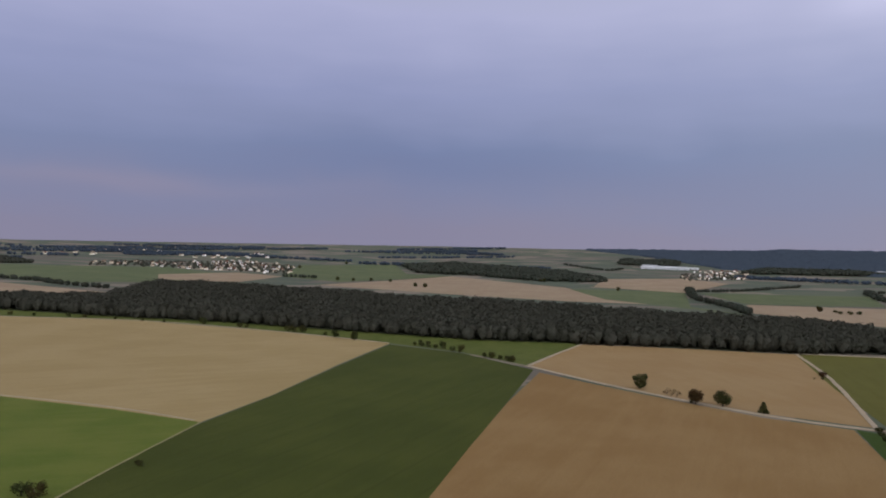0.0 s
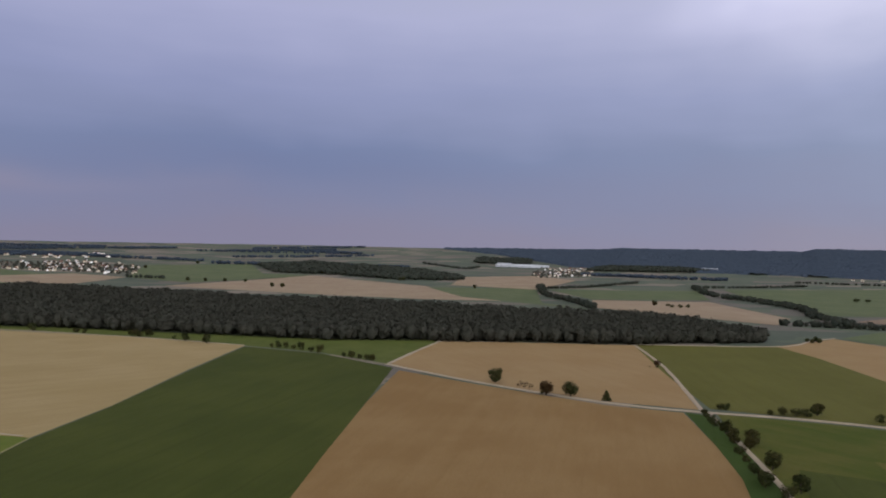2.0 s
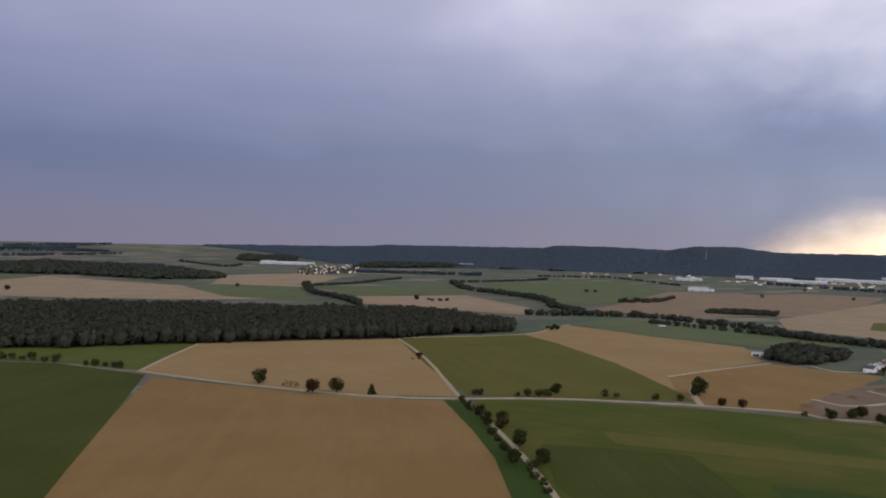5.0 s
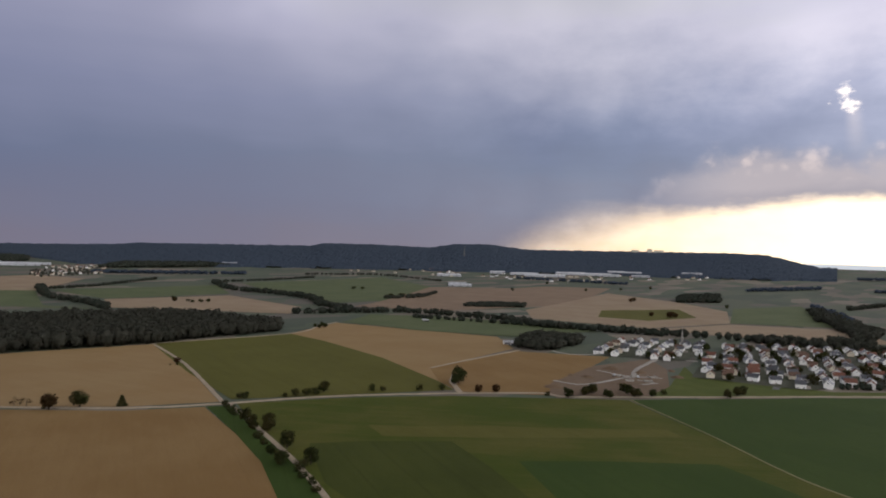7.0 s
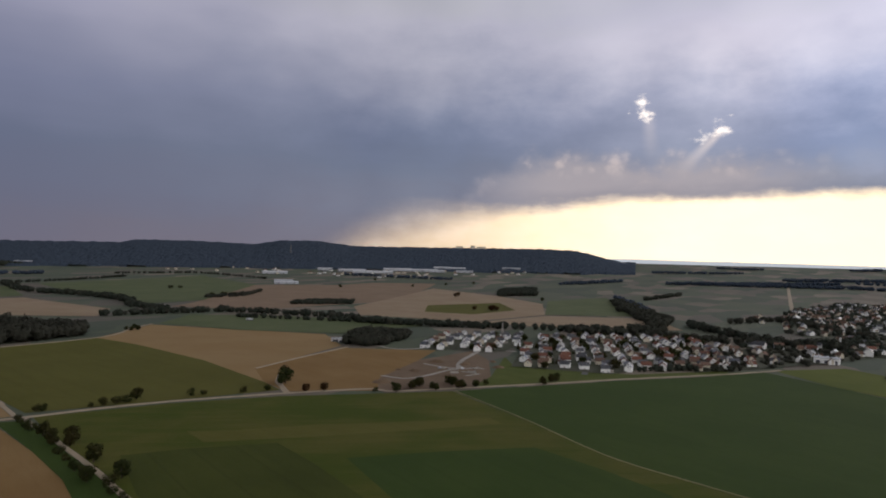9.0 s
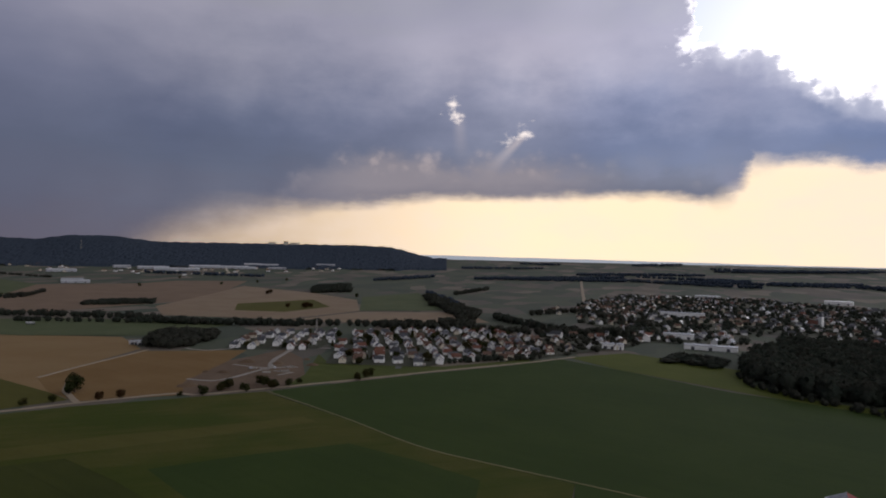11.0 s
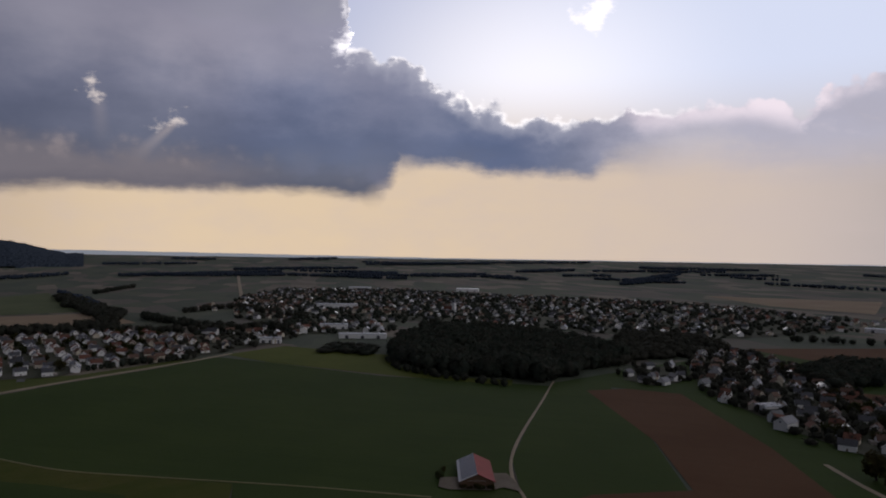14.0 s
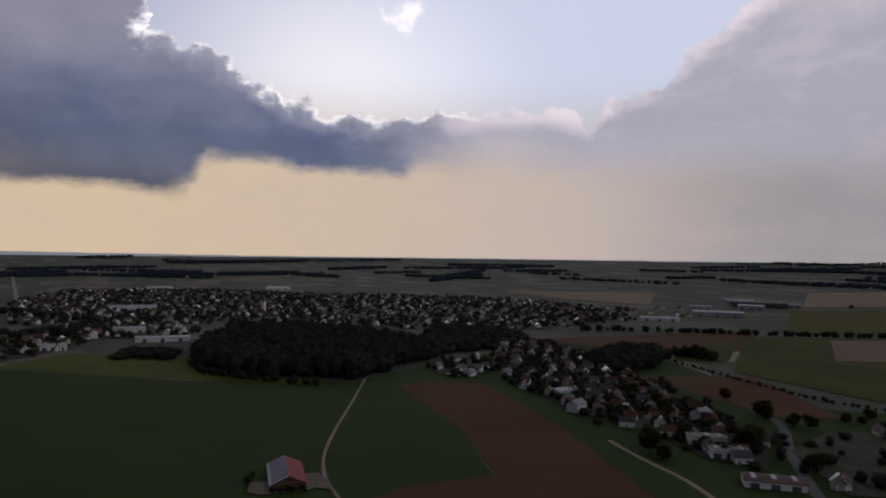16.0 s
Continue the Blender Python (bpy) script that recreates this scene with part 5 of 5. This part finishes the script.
halls([(435, -425)], [(15, 11, 6)], 40, "render_white", "sheet_grey", "light-roofed workshop beside gardens")
halls([(250, -382), (274, -395)], [(19, 13, 5), (20, 10, 6)], 12, "render_white", "concrete", "white flat-roofed building among trees")
halls([(205, -354)], [(26, 12, 4)], 10, "render_white", "tile_brown", "low shed with a dull brown roof")
for (x, y), L, W in zip([(388, -394), (318, -452)], (15, 14), (10, 11)):
    h = make_house(L, W, 6, 3.4, "tile_dark", "render_white", "large white house at the end of a street")
    h.matrix_basis = pose(x, y, 0.05, 0, 0, 62 - math.degrees(math.atan2(x, y)))


halls([(974, 781), (814, 507), (811, 496), (979, 789)], [(7, 5, 3), (12, 7, 4), (9, 6, 4), (6, 5, 3)], 15, "render_white", "sheet_grey", "small white field hut among green fields")
halls([(4560 * math.sin(radians(a)), 4560 * math.cos(radians(a))) for a in (67.9, 69.0, 69.7)], [(40, 18, 20), (26, 18, 26), (50, 16, 19)], 0, "render_cream", "tile_brown", "old building on top of the wooded ridge")


# ---- barn
def make_barn(x, y, turn, L=30.0, W=17.0, h=5.0, rise=5.0):
    root = new("barn")
    root.matrix_basis = pose(x, y, 0.1, 0, 0, turn)
    part("wall", mesh("wall", *gable_wall(L, W, h, rise), "wood"), root, "brown timber boarding")
    part("roof", mesh("roof", *slope(L, W, h, rise, -1, 0.8, 0.25), "barn_red"), root, "bright red metal roof slope")
    part("roof", mesh("roof", *slope(L, W, h, rise, 1, 0.8, 0.25), "sheet_white"), root, "pale metal slope under solar panels")
    tilt = math.degrees(math.atan2(rise, W / 2))
    run = math.hypot(rise, W / 2)
    panel = mesh("solar_panel", *box(-1.2, 1.2, -0.9, 0.9, 0, 0.06), "solar")
    for i in range(12):
        for j in range(5):
            d = (j + 0.5) / 5 * run * 0.94
            yy, zz = d * math.cos(radians(tilt)), h + rise - d * math.sin(radians(tilt)) + 0.42
            part("solar_panel", panel, root, "", pose(-L / 2 + 1.5 + i * 3.0, yy, zz, -tilt, 0, 0))
    for xx in (-L / 2 - 0.06, L / 2 + 0.06):
        gate = part("gate", mesh("gate", *box(-0.06, 0.06, -2.4, 2.4, 0, 3.4), "wood"), root, "tall timber gate", pose(xx, 0, 0))
        part("rail", mesh("rail", *box(-0.05, 0.05, -4.8, 4.8, 3.45, 3.6), "steel"), gate)
    return tagged(root, "timber barn with solar panels and a red roof slope", "barn")


bx, by = [sum(v) / 2 for v in zip(*[(371, -149), (334, -137)])]
BARN = make_barn(bx, by, -18.5, 36.0, 17.5, 3.3, 3.8)
sheet("barn_yard", [(348, -148), (353, -154), (351, -161), (339, -160), (321, -156), (330, -150), (328, -142), (335, -122), (341, -118), (355, -124)], "yard", "pale gravel yard round the barn", "yard")
row("bush", [(355, -124), (366, -129)], [4, 3], 0.9)
row("bush", [tuple((BARN.matrix_basis @ Vector((-20.5 - k % 2, y, 0))).xy) for k, y in enumerate((7.5, 4.0, -0.5, -2.0, -6.5, -8.0))], [2.6, 2.2, 3.4, 2.4, 2.8, 2.2], 1.0)


# ---- building ground: heaps, slabs and vans
def make_heap(x, y, size, seed):
    r = np.random.default_rng(seed)
    verts, faces, seg = [(0, 0, size * 0.42)], [], 12
    for k, (rad, h) in enumerate(((0.35, 0.36), (0.7, 0.18), (1.0, -0.05))):
        for j in range(seg):
            a = 6.283 * j / seg
            w = size * rad * r.uniform(0.8, 1.2)
            verts.append((w * 1.4 * math.cos(a), w * math.sin(a), size * h * r.uniform(0.8, 1.2)))
    faces += [(0, 1 + j, 1 + (j + 1) % seg) for j in range(seg)]
    for k in range(2):
        a, b = 1 + k * seg, 1 + (k + 1) * seg
        faces += [(a + j, b + j, b + (j + 1) % seg, a + (j + 1) % seg) for j in range(seg)]
    ob = new("spoil_heap", mesh("spoil_heap", verts, faces, "site", True))
    ob.matrix_basis = pose(x, y, lie(x, y, 0.1), 0, 0, seed * 37)
    return tagged(ob, "rough heap of dug brown earth on building ground", "heap", "spoil heaps")


for k, (x, y) in enumerate([(647, 328), (649, 311), (716, 315), (637, 269), (716, 281), (752, 261), (715, 242), (577, 309)]):
    make_heap(x, y, 4 + (k * 7 % 5), k + 1)


def make_slab(x, y, L, W, turn):
    root = new("foundation")
    root.matrix_basis = pose(x, y, lie(x, y, 0.3), 0, 0, turn)
    part("slab", mesh("slab", *box(-L / 2, L / 2, -W / 2, W / 2, 0, 0.35), "concrete"), root)
    part("low_wall", mesh("low_wall", *joined(box(-L / 2, L / 2, -W / 2, -W / 2 + 0.3, 0.35, 1.5), box(-L / 2, L / 2, W / 2 - 0.3, W / 2, 0.35, 1.2), box(-L / 2, -L / 2 + 0.3, -W / 2 + 0.3, W / 2 - 0.3, 0.35, 1.4)), "concrete"), root)
    return tagged(root, "raw concrete house foundation with low walls", "foundation", "house foundations")


for k, (x, y) in enumerate([(680, 293), (661, 271), (671, 256), (677, 280), (696, 261)]):
    make_slab(x, y, 10 + k % 3, 8, 12 + 8 * k)


def make_van(x, y, turn, mat, label):
    root = new("van")
    root.matrix_basis = pose(x, y, lie(x, y, 1.05), 0, 0, turn)
    v, f = box(-2.4, 2.4, -0.95, 0.95, 0.45, 2.2)
    v = [(px - (0.9 if px > 0 and pz > 2 else 0), py * (0.9 if pz > 2 else 1), pz) for px, py, pz in v]
    part("body", mesh("body", v, f, mat), root)
    part("windscreen", mesh("windscreen", *box(1.62, 1.95, -0.8, 0.8, 1.35, 1.95), "glass"), root)
    for sx in (-1.5, 1.5):
        for sy in (-0.9, 0.9):
            part("wheel", mesh("wheel", *limb((sx, sy - 0.12, 0.36), (sx, sy + 0.12, 0.36), 0.36, 0.36, 10), "sheet_dark"), root)
    return tagged(root, label, "van", "parked vehicles")


for k, (x, y) in enumerate([(672, 292), (680, 270), (853, 316), (348, -405), (352, -404), (356, -404), (343, -404)]):
    make_van(x, y, 20 + k * 11, "sheet_white" if k % 3 else "sheet_grey", "pale van parked on open ground" if k < 3 else "pale car parked beside the street")


# ---- masts and crane
def make_mast(x, y, h, base, label):
    root = new("radio_mast")
    root.matrix_basis = pose(x, y, lie(x, y, 0))
    for sx in (-1, 1):
        for sy in (-1, 1):
            part("leg", mesh("leg", *limb((sx * base, sy * base, 0), (sx * 0.4, sy * 0.4, h), 0.5, 0.3, 5), "steel"), root)
    for k in range(9):
        a, b = base * (1 - k / 9) + 0.4, base * (1 - (k + 1) / 9) + 0.4
        part("brace", mesh("brace", *joined(limb((-a, -a, h * k / 9), (b, -b, h * (k + 1) / 9), 0.2, 0.2, 4), limb((a, a, h * k / 9), (-b, b, h * (k + 1) / 9), 0.2, 0.2, 4)), "steel"), root)
    part("antenna", mesh("antenna", *limb((0, 0, h), (0, 0, h * 1.3), 0.35, 0.15, 6), "steel"), root)
    return tagged(root, label, "mast")


(mx, my), = [(3201, 2301)]
make_mast(mx, my, 52, 4, "thin steel lattice radio mast on a wooded hill")
(mx, my), = [(972, 324)]
make_mast(mx, my, 22, 1.2, "thin steel mast standing among new houses")


def make_tower(x, y):
    root = new("church")
    root.matrix_basis = pose(x, y, lie(x, y, 0), 0, 0, 30)
    part("tower", mesh("tower", *box(-3.2, 3.2, -3.2, 3.2, 0, 22), "render_white"), root)
    v = [(-3.6, -3.6, 22), (3.6, -3.6, 22), (3.6, 3.6, 22), (-3.6, 3.6, 22), (0, 0, 33)]
    part("spire", mesh("spire", v, [(0, 1, 4), (1, 2, 4), (2, 3, 4), (3, 0, 4), (3, 2, 1, 0)], "tile_dark"), root)
    part("nave", mesh("nave", *gable_wall(22, 10, 8, 6), "render_white"), root, "", pose(14, 0, 0))
    part("nave_roof", mesh("nave_roof", *joined(slope(22, 10, 8, 6, 1), slope(22, 10, 8, 6, -1)), "tile_red"), root, "", pose(14, 0, 0))
    return tagged(root, "white church tower with pointed dark spire in town", "church")


(mx, my), = [(1359, -499)]
make_tower(mx, my)
